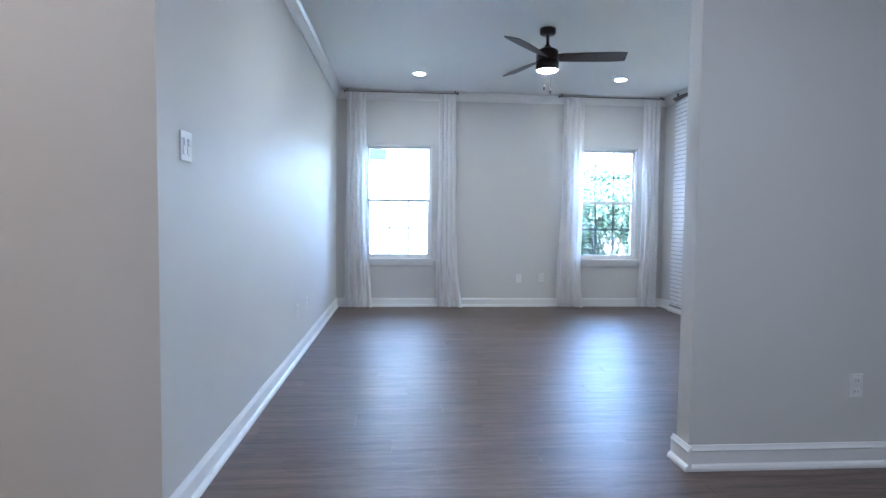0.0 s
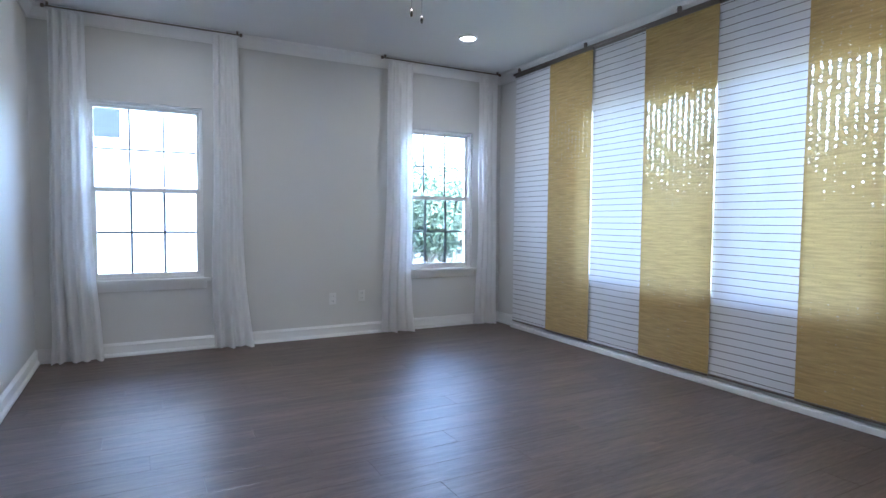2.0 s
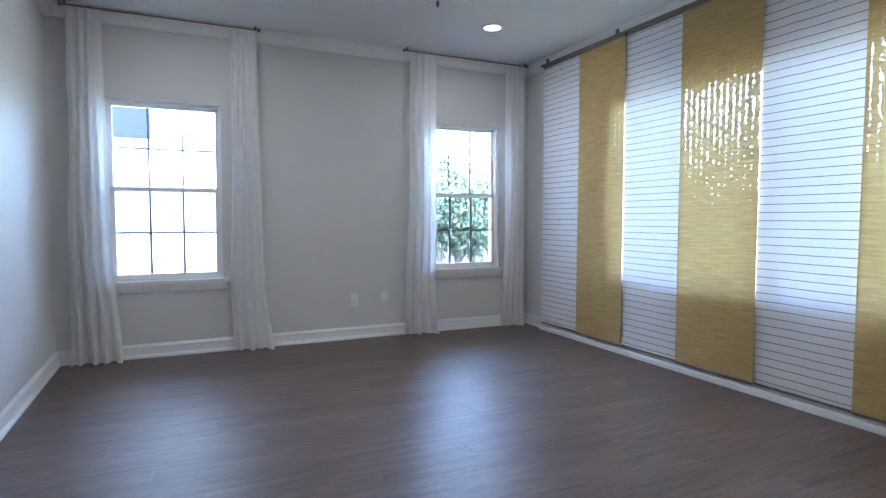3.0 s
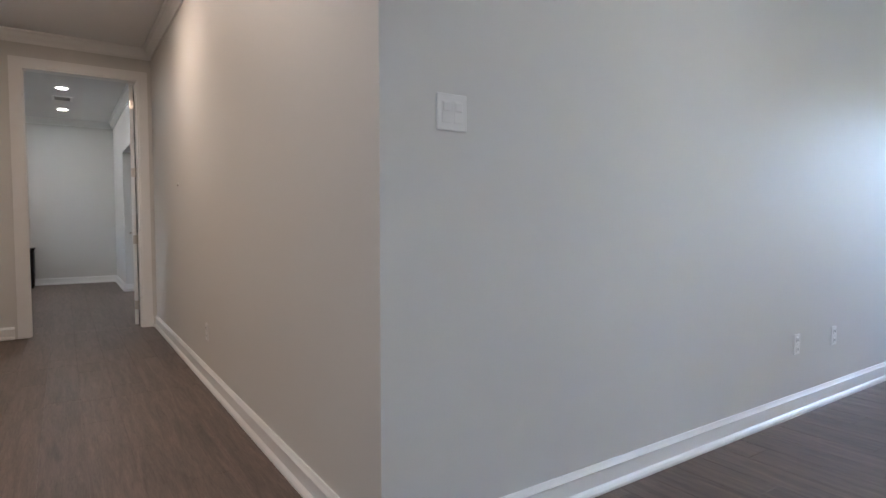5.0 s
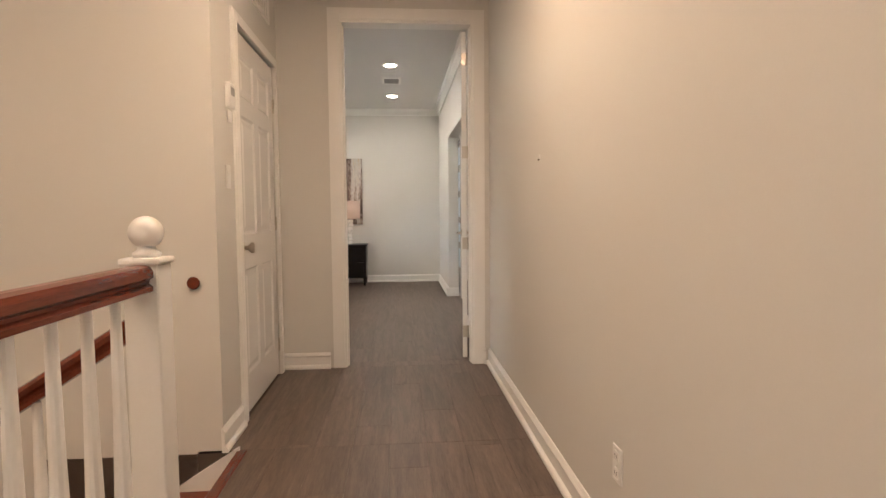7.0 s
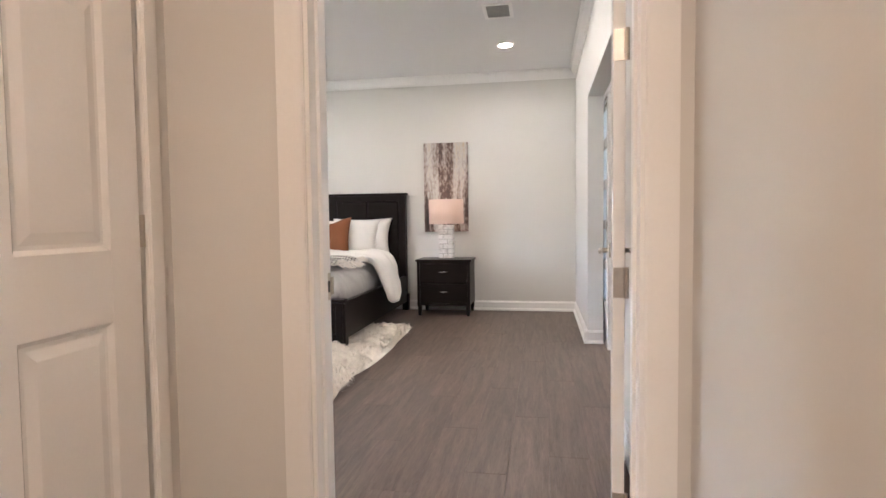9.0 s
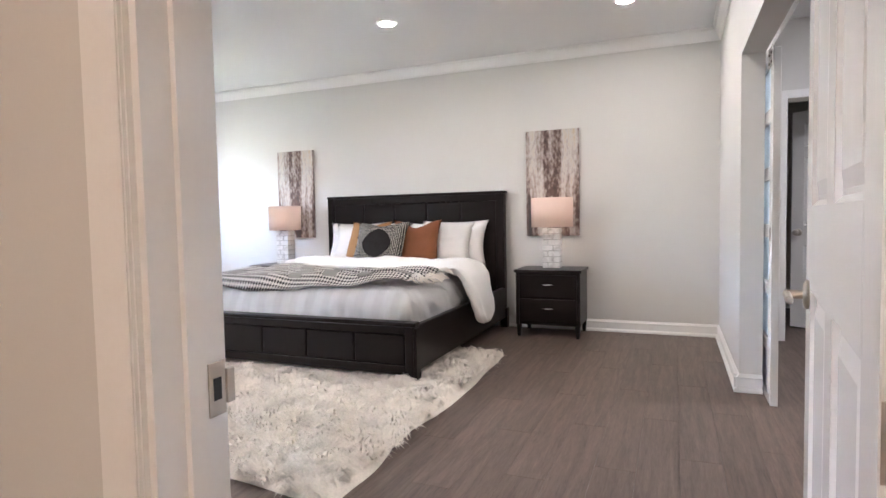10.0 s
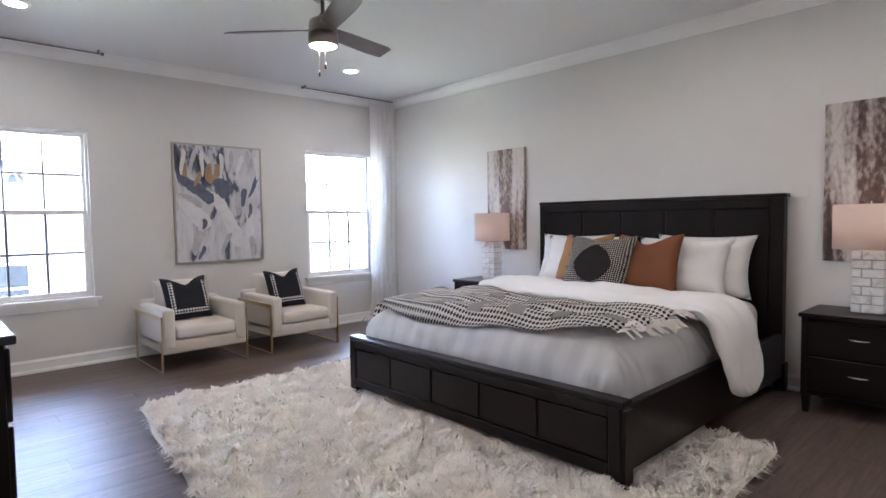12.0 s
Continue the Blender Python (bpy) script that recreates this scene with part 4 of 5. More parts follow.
panelled(bed, "headboard", BX0, BX0 + 0.07, 0.20, 1.405, 5, 1, 0.085)
panelled(bed, "footboard", BX1 - 0.075, BX1 - 0.016, 0.085, 0.438, 5, 1, 0.06)
for y0, y1 in ((BY0, BY0 + 0.045), (BY1 - 0.045, BY1)):
    part("side_rail", cube(BX0 + 0.07, y0, 0.10, BX1 - 0.075, y1, 0.41, 0.004), ESPRESSO, bed)
    for x0 in (BX0, BX1 - 0.085):
        part("leg", cube(x0, y0 - 0.02 if y0 < -3 else y1 - 0.055, 0.0, x0 + 0.075, (y0 + 0.055) if y0 < -3 else y1 + 0.02, 0.20 if x0 < -9 else 0.40, 0.004), ESPRESSO, bed)
part("slat_deck", cube(BX0 + 0.08, BY0 + 0.05, 0.24, BX1 - 0.08, BY1 - 0.05, 0.28), ESPRESSO, bed)
mattress = thing("mattress", "thick mattress in a pale blush sheet", "mattress", (0, 0, 0))
part("cover", cube(BX0 + 0.09, BY0 + 0.13, 0.281, BX1 - 0.19, BY1 - 0.13, 0.640, 0.10, 5), SHEETM, mattress, "", True)


def draped(x0, x1, y0, y1, top, skirt, thick, seed, nx=60, ny=60, bulge=0.03, wrinkle=0.012, foot=True, r=0.06):
    """A soft cover over the mattress with sides hanging by skirt."""
    bm = bmesh.new()
    rows = []
    for j in range(ny + 1):
        row = []
        for i in range(nx + 1):
            u, v = i / nx, j / ny
            px = x0 + (x1 - x0 + (skirt if foot else 0)) * u
            py = (y0 - skirt) + (y1 - y0 + 2 * skirt) * v
            z = top
            ox = max(0, px - x1) if foot else 0
            oy = max(0, y0 - py, py - y1)
            sgn = -1 if py < y0 else 1
            x = min(px, x1) if foot else px
            y = min(max(py, y0), y1)
            if oy > 0 or ox > 0:
                dd = max(ox, oy)
                if dd < r * 1.57:
                    a = dd / r
                    out, down = r * math.sin(a), r * (1 - math.cos(a))
                else:
                    out, down = r, r + dd - r * 1.57
                y += sgn * out * (oy > 0) * min(1, oy / max(dd, 1e-6))
                x += out * (ox > 0) * min(1, ox / max(dd, 1e-6))
                z -= down
                q = px if oy > ox else py
                wv = (0.003 * math.sin(31 * q + seed + 4 * noise.noise((q * 3, 0, seed))) + 0.006 * math.sin(58 * q + 6 * noise.noise((q * 5, 1, seed))) * (0.5 + noise.noise((q * 2, 5, seed))) + 0.026 * noise.noise((px * 7, py * 7, dd * 3))) * min(1, dd / 0.20)
                if oy > ox:
                    y += sgn * wv
                else:
                    x += wv
            else:
                edge = min(1, min(py - y0, y1 - py, (x1 - px) if foot else 1) / 0.25)
                z += bulge * edge + wrinkle * noise.noise((px * 3 + seed, py * 3, 0.3)) + wrinkle * 0.6 * noise.noise((px * 9 + seed, py * 6, 1.7))
            row.append(bm.verts.new((x, y, z)))
        rows.append(row)
    for p, q in zip(rows, rows[1:]):
        for i in range(nx):
            bm.faces.new((p[i], p[i + 1], q[i + 1], q[i]))
    bmesh.ops.solidify(bm, geom=bm.faces[:], thickness=thick)
    return bm


duvet = thing("duvet", "white striped duvet spread over the bed", "duvet", (0, 0, 0))
part("cover", draped(-9.20, BX1 - 0.33, BY0 + 0.28, BY1 - 0.28, 0.655, 0.40, 0.012, 3, 130, 130, 0.035, 0.030, True, 0.23), DUVET, duvet, "", True)
# folded-back end of the duvet, hanging over the side of the bed
fold = thing("folded_comforter", "thick white comforter folded across the bed and hanging over its side", "comforter", (0, 0, 0))
bm = bmesh.new()
rows = []
NX, NY = 30, 110
for j in range(NY + 1):
    v = j / NY
    row = []
    for i in range(NX * 2):
        a = 2 * math.pi * i / (NX * 2)
        hw, th = 0.30 + 0.03 * math.sin(5 * v), 0.055 + 0.010 * math.sin(17 * v)
        hw *= 1 - 0.22 * max(0, v - 0.80) / 0.20
        cx = -9.06 + 0.10 * math.sin(2.5 * v) + 0.70 * max(0, v - 0.74)
        s = v * 2.36
        flat = 1.80
        if s < flat:
            cy, cz, ny_, nz_ = BY0 + 0.20 + s, 0.715, 0.0, 1.0
        else:
            r = 0.16
            d = s - flat
            ang = min(d / r, 1.25)
            rest = max(0, d - r * 1.25)
            cy = BY0 + 0.20 + flat + r * math.sin(ang) + rest * math.cos(1.25)
            cz = 0.715 - r * (1 - math.cos(ang)) - rest * math.sin(1.25)
            ny_, nz_ = math.sin(ang), math.cos(ang)
        end = 1.0 if v < 0.96 else math.sqrt(max(0.02, 1 - ((v - 0.96) / 0.043) ** 2))
        end *= 1.0 if v > 0.02 else 0.5
        ca, sa = math.cos(a), math.sin(a)
        ca = math.copysign(abs(ca) ** 0.7, ca)
        w = 0.024 * noise.noise((ca * 2, v * 9, sa)) + 0.012 * noise.noise((ca * 5 + 3, v * 24, sa * 2)) + 0.006 * math.sin(9 * ca + 14 * v)
        row.append(bm.verts.new((cx + hw * ca * end, cy + ny_ * (th * sa * end + w), cz + nz_ * (th * sa * end + w))))
    rows.append(row)
for p, q in zip(rows, rows[1:]):
    for i in range(NX * 2):
        bm.faces.new((p[i], p[(i + 1) % (NX * 2)], q[(i + 1) % (NX * 2)], q[i]))
bm.faces.new(rows[0])
bm.faces.new(rows[-1])
part("cover", bm, LINEN, fold, "", True)

throw = thing("throw_blanket", "black and ivory woven throw with fringe across the bed", "throw blanket", (0, 0, 0))


def throw_point(u, v):
    y = BY0 + 0.04 + 1.90 * v
    x = -8.33 + 0.80 * (u - 0.5) * (1 - 0.12 * v) + 0.10 * math.sin(2.4 * v + 0.6) + 0.06 * noise.noise((u * 2, v * 4, 5))
    folds = 0.022 * math.sin(15 * u + 2.2 * math.sin(3 * v) + 1.5 * noise.noise((v * 5, 3, 1))) + 0.012 * math.sin(33 * u + 5 * math.sin(2 * v))
    z = 0.712 + folds + 0.022 * noise.noise((u * 3, v * 6, 2))
    drop = max(0.0, BY0 + 0.28 - y, y - (BY1 - 0.28), x - (BX1 - 0.33))
    return Vector((x, y, z - (0.23 - math.sqrt(max(0.0, 0.0529 - min(drop, 0.225) ** 2)))))


bm = bmesh.new()
rows = [[bm.verts.new(throw_point(i / 24, j / 70)) for i in range(25)] for j in range(71)]
for p, q in zip(rows, rows[1:]):
    for i in range(24):
        bm.faces.new((p[i], p[i + 1], q[i + 1], q[i]))
bmesh.ops.solidify(bm, geom=bm.faces[:], thickness=0.010)
part("cloth", bm, THROW, throw, "", True)
for r in range(2):
    for k in range(6):
        c0, d0 = 0.22 + 0.50 * r, 0.08 + 0.158 * k + 0.07 * r
        bm = bmesh.new()
        g = [[bm.verts.new(throw_point(c0 + 0.19 * i / 12, d0 + 0.060 * j / 12) + Vector((0, 0, 0.006))) for i in range(13)] for j in range(13)]
        for p, q in zip(g, g[1:]):
            for i in range(12):
                bm.faces.new((p[i], p[i + 1], q[i + 1], q[i]))
        bmesh.ops.solidify(bm, geom=bm.faces[:], thickness=0.004)
        part("woven_square", bm, THROWGREY, throw, "", True)
rnd = random.Random(4)
for v, sg in ((1.0, 1), (0.0, -1)):
    bm = bmesh.new()
    for k in range(44):
        b = throw_point(k / 43, v)
        L = rnd.uniform(0.07, 0.12)
        dx = rnd.uniform(-0.03, 0.03)
        p = [b, b + Vector((dx * 0.5, sg * L * 0.5, 0.010)), b + Vector((dx, sg * L, -0.02 - (0.03 if sg < 0 else 0)))]
        for q0, q1 in zip(p, p[1:]):
            vs = [bm.verts.new(q + Vector((s * 0.005, 0, t))) for q in (q0, q1) for s, t in ((-1, 0), (1, 0), (0, 0.008))]
            for a, c in ((0, 1), (1, 2), (2, 0)):
                bm.faces.new((vs[a], vs[c], vs[c + 3], vs[a + 3]))
    part("fringe", bm, CREAM, throw, "ivory yarn fringe")

PZ = 0.655
for y, x, lean, s in ((-3.64, -9.74, -16, 1), (-2.50, -9.75, -14, 2), (-3.52, -9.62, -22, 3), (-2.62, -9.62, -22, 4)):
    pillow("pillow", "large white bed pillow with flanged edge", LINEN, (x, y, PZ), 90, lean, 0.74, 0.47, 0.17, "white bed pillows", ear=0.12, wob=0.35, seed=s)
pillow("throw_pillow", "cognac brown leather throw pillow", RUST, (-9.40, -2.77, PZ + 0.01), 100, -24, 0.50, 0.50, 0.16, "brown throw pillows", ear=0.10, chop=0.16, wob=0.2, seed=7)
pillow("throw_pillow", "tan brown velvet throw pillow", GOLDP, (-9.43, -3.37, PZ + 0.01), 84, -24, 0.50, 0.49, 0.16, "brown throw pillows", ear=0.10, chop=0.10, wob=0.2, seed=8)
KNIT = woven("black_and_cream_knit", (0.015, 0.013, 0.012), (0.46, 0.42, 0.35), 190, axis=2, lo=0.54)
kp = pillow("tasselled_pillow", "black and cream woven pillow with central black diamond and side tassels", KNIT, (-9.23, -3.11, PZ + 0.012), 92, -28, 0.57, 0.50, 0.15, ear=0.09, chop=0.08, wob=0.1, seed=9)
bm = bmesh.new()
c = bm.verts.new((0, -0.094, 0.225))
ring = [bm.verts.new((0.155 * math.copysign(abs(math.cos(a)) ** 1.2, math.cos(a)), -0.084, 0.225 + 0.155 * math.copysign(abs(math.sin(a)) ** 1.2, math.sin(a)))) for a in [2 * math.pi * k / 16 for k in range(16)]]
back = [bm.verts.new((q.co.x * 0.95, -0.058, 0.225 + (q.co.z - 0.225) * 0.95)) for q in ring]
for k in range(16):
    bm.faces.new((c, ring[k], ring[(k + 1) % 16]))
    bm.faces.new((ring[k], back[k], back[(k + 1) % 16], ring[(k + 1) % 16]))
part("diamond_patch", bm, BLACKYARN, kp, "black tufted diamond")
for sx in (-1, 1):
    for k in range(8):
        bm = lathe([(0.002, 0.0), (0.010, -0.008), (0.007, -0.018), (0.014, -0.095), (0.004, -0.102)], 8, pose(sx * (0.236 + 0.014 * (k % 2)), -0.03, 0.06 + 0.052 * k, 30, 28 * sx, 0))
        part("tassel", bm, BLACKYARN, kp, "black yarn tassel", True)


# rug
rug = thing("shag_rug", "ivory long-haired wool shag rug under the bed", "rug", (0, 0, 0))
RX0, RX1, RY0, RY1 = -8.73, -6.16, -4.83, -1.64


def pile_height(x, y):
    return max(0.006, 0.032 + 0.018 * noise.noise((x * 4.5, y * 4.5, 0)) + 0.030 * noise.noise((x * 12, y * 12, 3)))


bm = bmesh.new()
rows = []
for j in range(81):
    row = []
    for i in range(61):
        u, v = i / 60, j / 80
        x, y = RX0 + (RX1 - 0.37 * (1 - v) - RX0) * u, RY0 + (RY1 - RY0) * v
        e = 0.05 * noise.noise((x * 2.2, y * 2.2, 7))
        x += e if u in (0, 1) else 0
        y += e if v in (0, 1) else 0
        h = 0.0 if u in (0, 1) or v in (0, 1) else pile_height(x, y)
        row.append(bm.verts.new((x, y, 0.003 + h)))
    rows.append(row)
for p, q in zip(rows, rows[1:]):
    for i in range(60):
        bm.faces.new((p[i], p[i + 1], q[i + 1], q[i]))
part("backing", bm, WOOL, rug, "", True)
rs = np.random.RandomState(5)
N = 75000
px, py = rs.uniform(RX0 + 0.01, RX1 - 0.01, N), rs.uniform(RY0 + 0.01, RY1 - 0.01, N)
vs, fs = [], []
for k in range(N):
    x, y = float(px[k]), float(py[k])
    x = RX0 + (x - RX0) * (RX1 - 0.37 * (RY1 - y) / (RY1 - RY0) - RX0) / (RX1 - RX0)
    under = BX0 < x < BX1 and BY0 < y < BY1
    if under and not (y > BY1 - 0.12 or x > BX1 - 0.12):
        continue
    a = 5.0 * noise.noise((x * 1.6, y * 1.6, 4)) + 4.5 * noise.noise((x * 7, y * 7, 1)) + float(rs.uniform(-0.45, 0.45))
    L, hh, w = float(rs.uniform(0.05, 0.10)), float(rs.uniform(0.016, 0.046)), float(rs.uniform(0.003, 0.0065))
    ca, sa = math.cos(a), math.sin(a)
    z = max(0.008, pile_height(x, y) - 0.006)
    i0 = len(vs)
    vs += [(x - sa * w, y + ca * w, z), (x + sa * w, y - ca * w, z), (x + ca * L * 0.5 - sa * w * 0.8, y + sa * L * 0.5 + ca * w * 0.8, z + hh), (x + ca * L * 0.5 + sa * w * 0.8, y + sa * L * 0.5 - ca * w * 0.8, z + hh), (x + ca * L, y + sa * L, z + hh * 0.55)]
    fs += [(i0, i0 + 1, i0 + 3, i0 + 2), (i0 + 2, i0 + 3, i0 + 4)]
me = bpy.data.meshes.new("pile")
me.from_pydata(vs, [], fs)
me.materials.append(WOOL)
pile = new("pile", me)
pile.parent = rug
tagged(pile, "long ivory wool strands", kind="stuff")


# nightstands, lamps, pictures
def nightstand(yc):
    root = thing("nightstand", "dark espresso two-drawer nightstand with chrome pulls beside the bed", "nightstand", (-9.765, yc, 0), 0, "nightstands")
    root.scale = (1, 1, 1.045)
    part("top", cube(-0.235, -0.315, 0.582, 0.235, 0.315, 0.607, 0.004), ESPRESSO, root)
    part("body", cube(-0.225, -0.300, 0.11, 0.205, 0.300, 0.582, 0.003), ESPRESSO, root)
    for z0, z1 in ((0.145, 0.345), (0.36, 0.56)):
        dr = part("drawer", cube(0.205, -0.268, z0, 0.220, 0.268, z1, 0.004), ESPRESSO, root)
        bm = bmesh.new()
        n = 12
        rings = []
        for k in range(n + 1):
            t = k / n * 2 - 1
            o = 0.024 * (1 - t * t) + 0.001
            r = 0.004 + 0.005 * (1 - t * t)
            rings.append([bm.verts.new((0.220 + o + r * 0.6 * math.cos(a), 0.056 * t, (z0 + z1) / 2 + 0.015 + r * math.sin(a))) for a in (0, 1.57, 3.14, 4.71)])
        for p, q in zip(rings, rings[1:]):
            for i in range(4):
                bm.faces.new((p[i], p[(i + 1) % 4], q[(i + 1) % 4], q[i]))
        bm.faces.new(rings[0])
        bm.faces.new(rings[-1])
        part("handle", bm, CHROME, dr, "curved chrome pull", True)
    for y in (-1, 1):
        part("stile", cube(0.205, y * 0.285 - 0.015, 0.11, 0.222, y * 0.285 + 0.015, 0.582, 0.002), ESPRESSO, root)
        for x in (-0.205, 0.19):
            bm = cube(x - 0.022, y * 0.275 - 0.022, 0.0, x + 0.022, y * 0.275 + 0.022, 0.11)
            for v in bm.verts:
                if v.co.z < 0.01:
                    v.co.x, v.co.y = x + (v.co.x - x) * 0.65, y * 0.275 + (v.co.y - y * 0.275) * 0.65
            part("leg", bm, ESPRESSO, root)
    return root


def table_lamp(yc, power):
    root = thing("table_lamp", "lit table lamp, white stone block base, blush shade, on nightstand", "table lamp", (-9.80, yc, 0.636), 0, "table lamps")
    part("core", cube(-0.058, -0.078, 0.0, 0.058, 0.078, 0.385), mat("grey_mortar", (0.42, 0.40, 0.37), 0.8), root)
    bh = 0.385 / 7
    for k in range(7):
        cuts = [-0.086, 0.02, 0.086] if k % 2 else [-0.086, -0.03, 0.086]
        for a, b in zip(cuts, cuts[1:]):
            part("block", cube(-0.066, a + 0.003, k * bh + 0.003, 0.066, b - 0.003, (k + 1) * bh - 0.002, 0.004), MARBLE, root, "white marbled stone block")
    part("stem", lathe([(0.006, 0.385), (0.006, 0.66)], 8), CHROME, root)
    bm = lathe([(0.98, 0.395), (1.0, 0.395), (1.0, 0.675), (0.98, 0.675)], 40, None, 0.150, 0.200)
    bm.faces.ensure_lookup_table()
    bmesh.ops.delete(bm, geom=[f for f in bm.faces if len(f.verts) > 4], context="FACES")
    part("shade", bm, LAMPSHADE, root, "blush fabric drum shade", True)
    part("finial", lathe([(0.001, 0.66), (0.008, 0.665), (0.006, 0.69), (0.001, 0.695)], 10), CHROME, root)
    bulb = part("bulb", lathe([(0.001, 0.46), (0.018, 0.47), (0.030, 0.51), (0.022, 0.545), (0.001, 0.56)], 14), glow("warm_bulb", (1.0, 0.76, 0.52), 0.3), root, "lit bulb", True)
    la = new("lamp_light", bpy.data.lights.new("lamp_light", "POINT"))
    la.data.energy, la.data.color, la.data.shadow_soft_size = power, (1.0, 0.78, 0.58), 0.04
    la.location = (-9.80, yc, 0.636 + 0.60)


for y in (-1.472, -4.615):
    nightstand(y)
    table_lamp(y, TABLE_W)


def birch(n, l, v):
    a = noise_node(n, l, v, 6.5, (1, 1.0, 0.08), 3, 0.3)
    b = noise_node(n, l, v, 40, (1, 1, 0.5), 4)
    return math_node(n, l, "ADD", math_node(n, l, "MULTIPLY", a, 1.15), math_node(n, l, "SUBTRACT", math_node(n, l, "MULTIPLY", b, 0.35), 0.28))


BIRCH = ramp_mat("painted_tree_trunks", [(0.36, (0.045, 0.030, 0.028)), (0.46, (0.12, 0.075, 0.06)), (0.54, (0.36, 0.30, 0.27)), (0.64, (0.55, 0.52, 0.49)), (0.80, (0.50, 0.36, 0.20))], 0.45, birch, 0.2)
for y0, y1, z0, z1 in ((-1.768, -1.240, 0.938, 1.987), (-4.840, -4.335, 0.936, 1.970)):
    root = thing("canvas_picture", "unframed canvas of brown and silver tree trunks hung on the wall", "wall art", (BEDX, (y0 + y1) / 2, z0), 0, "tree canvases")
    part("canvas", cube(0.001, -(y1 - y0) / 2, 0, 0.032, (y1 - y0) / 2, z1 - z0, 0.002), BIRCH, root)


def abstract(n, l, v):
    a = noise_node(n, l, v, 2.6, (1.4, 1, 0.55), 3, 1.6)
    b = noise_node(n, l, v, 12, (2.0, 1, 0.4), 3, 0.5)
    return math_node(n, l, "ADD", a, math_node(n, l, "SUBTRACT", math_node(n, l, "MULTIPLY", b, 0.24), 0.12))


ABSTRACT = ramp_mat("abstract_paint", [(0.28, (0.02, 0.026, 0.05)), (0.38, (0.10, 0.11, 0.15)), (0.44, (0.52, 0.51, 0.53)), (0.58, (0.64, 0.63, 0.64)), (0.66, (0.46, 0.45, 0.46)), (0.74, (0.62, 0.59, 0.56))], 0.5, abstract, 0.15)
art = thing("framed_painting", "large abstract grey, white and navy painting in a champagne frame", "wall art", (-7.785, WINY, 0.852))
part("canvas", cube(-0.437, 0.002, 0.016, 0.437, 0.020, 1.173), ABSTRACT, art)
bm = cube(-0.453, 0.001, 0, -0.437, 0.030, 1.189)
add_box(bm, 0.437, 0.001, 0, 0.453, 0.030, 1.189)
add_box(bm, -0.437, 0.001, 0, 0.437, 0.030, 0.016)
add_box(bm, -0.437, 0.001, 1.173, 0.437, 0.030, 1.189)
part("frame", bm, SILVER, art, "thin champagne frame")
STROKE_N = mat("navy_paint_stroke", (0.10, 0.115, 0.17), 0.5, 0, 0.4, 10, 0.3, 60)
STROKE_O = mat("ochre_paint_stroke", (0.34, 0.22, 0.11), 0.5, 0, 0.3, 10, 0.3, 60)
STROKE_W = mat("white_paint_stroke", (0.66, 0.65, 0.65), 0.5, 0, 0.12, 10, 0.3, 60)
rnd = random.Random(12)
STROKE_G = mat("mauve_grey_paint_stroke", (0.45, 0.435, 0.45), 0.5, 0, 0.25, 10, 0.3, 60)
strokes = [((STROKE_W, STROKE_G)[k % 2], 0.36 - 0.095 * k, 1.00 + 0.03 * math.sin(3 * k), 0.26, 0.036, 88 + 6 * math.sin(5 * k)) for k in range(9)]
strokes += [(STROKE_W, 0.26, 0.50, 0.42, 0.13, -38), (STROKE_W, -0.10, 0.40, 0.55, 0.13, -72), (STROKE_W, 0.03, 0.62, 0.24, 0.11, -60), (STROKE_W, -0.30, 0.30, 0.40, 0.08, 80),
            (STROKE_G, 0.29, 0.63, 0.26, 0.05, -30), (STROKE_G, -0.20, 0.60, 0.26, 0.07, 78), (STROKE_G, -0.05, 0.18, 0.26, 0.04, 70), (STROKE_G, 0.24, 0.20, 0.26, 0.08, 82), (STROKE_G, -0.33, 0.14, 0.24, 0.05, 85),
            (STROKE_O, 0.06, 0.90, 0.22, 0.14, 70), (STROKE_O, 0.35, 0.90, 0.26, 0.035, 86), (STROKE_O, 0.22, 0.84, 0.16, 0.04, 75), (STROKE_O, 0.30, 0.57, 0.20, 0.03, -28),
            (STROKE_N, 0.29, 0.79, 0.30, 0.10, -26), (STROKE_N, 0.20, 0.70, 0.32, 0.10, -30), (STROKE_N, -0.02, 0.76, 0.22, 0.16, -55), (STROKE_N, -0.25, 0.66, 0.20, 0.05, 72), (STROKE_N, -0.36, 0.78, 0.26, 0.035, 60), (STROKE_N, -0.31, 0.52, 0.16, 0.03, 80),
            (STROKE_N, 0.17, 0.39, 0.11, 0.04, 80), (STROKE_N, 0.20, 0.10, 0.15, 0.035, 75), (STROKE_W, 0.24, 0.755, 0.24, 0.018, -30)]
for m, cx, cz, ln, wd, an in strokes:
    bm = bmesh.new()
    n = 14
    lo, hi = [], []
    for k in range(n + 1):
        t = k / n * 2 - 1
        hw = wd / 2 * (1 - t ** 4) ** 0.5 * (1 + 0.14 * rnd.uniform(-1, 1)) * (1 - 0.35 * t) + 0.002
        bend = 0.012 * math.sin(2 * t + an)
        lo.append(bm.verts.new((t * ln / 2, 0, bend - hw)))
        hi.append(bm.verts.new((t * ln / 2, 0, bend + hw)))
    for k in range(n):
        bm.faces.new((lo[k], lo[k + 1], hi[k + 1], hi[k]))
    bm.transform(pose(cx, 0.0215 + rnd.uniform(0, 0.002), cz, 0, an, 0))
    bmesh.ops.reverse_faces(bm, faces=bm.faces[:])
    part("brush_stroke", bm, m, art)


# armchairs facing the room
CHAIN = woven("black_and_white_key_trim", (0.02, 0.02, 0.026), (0.72, 0.71, 0.69), 120, axis=2, lo=0.42)


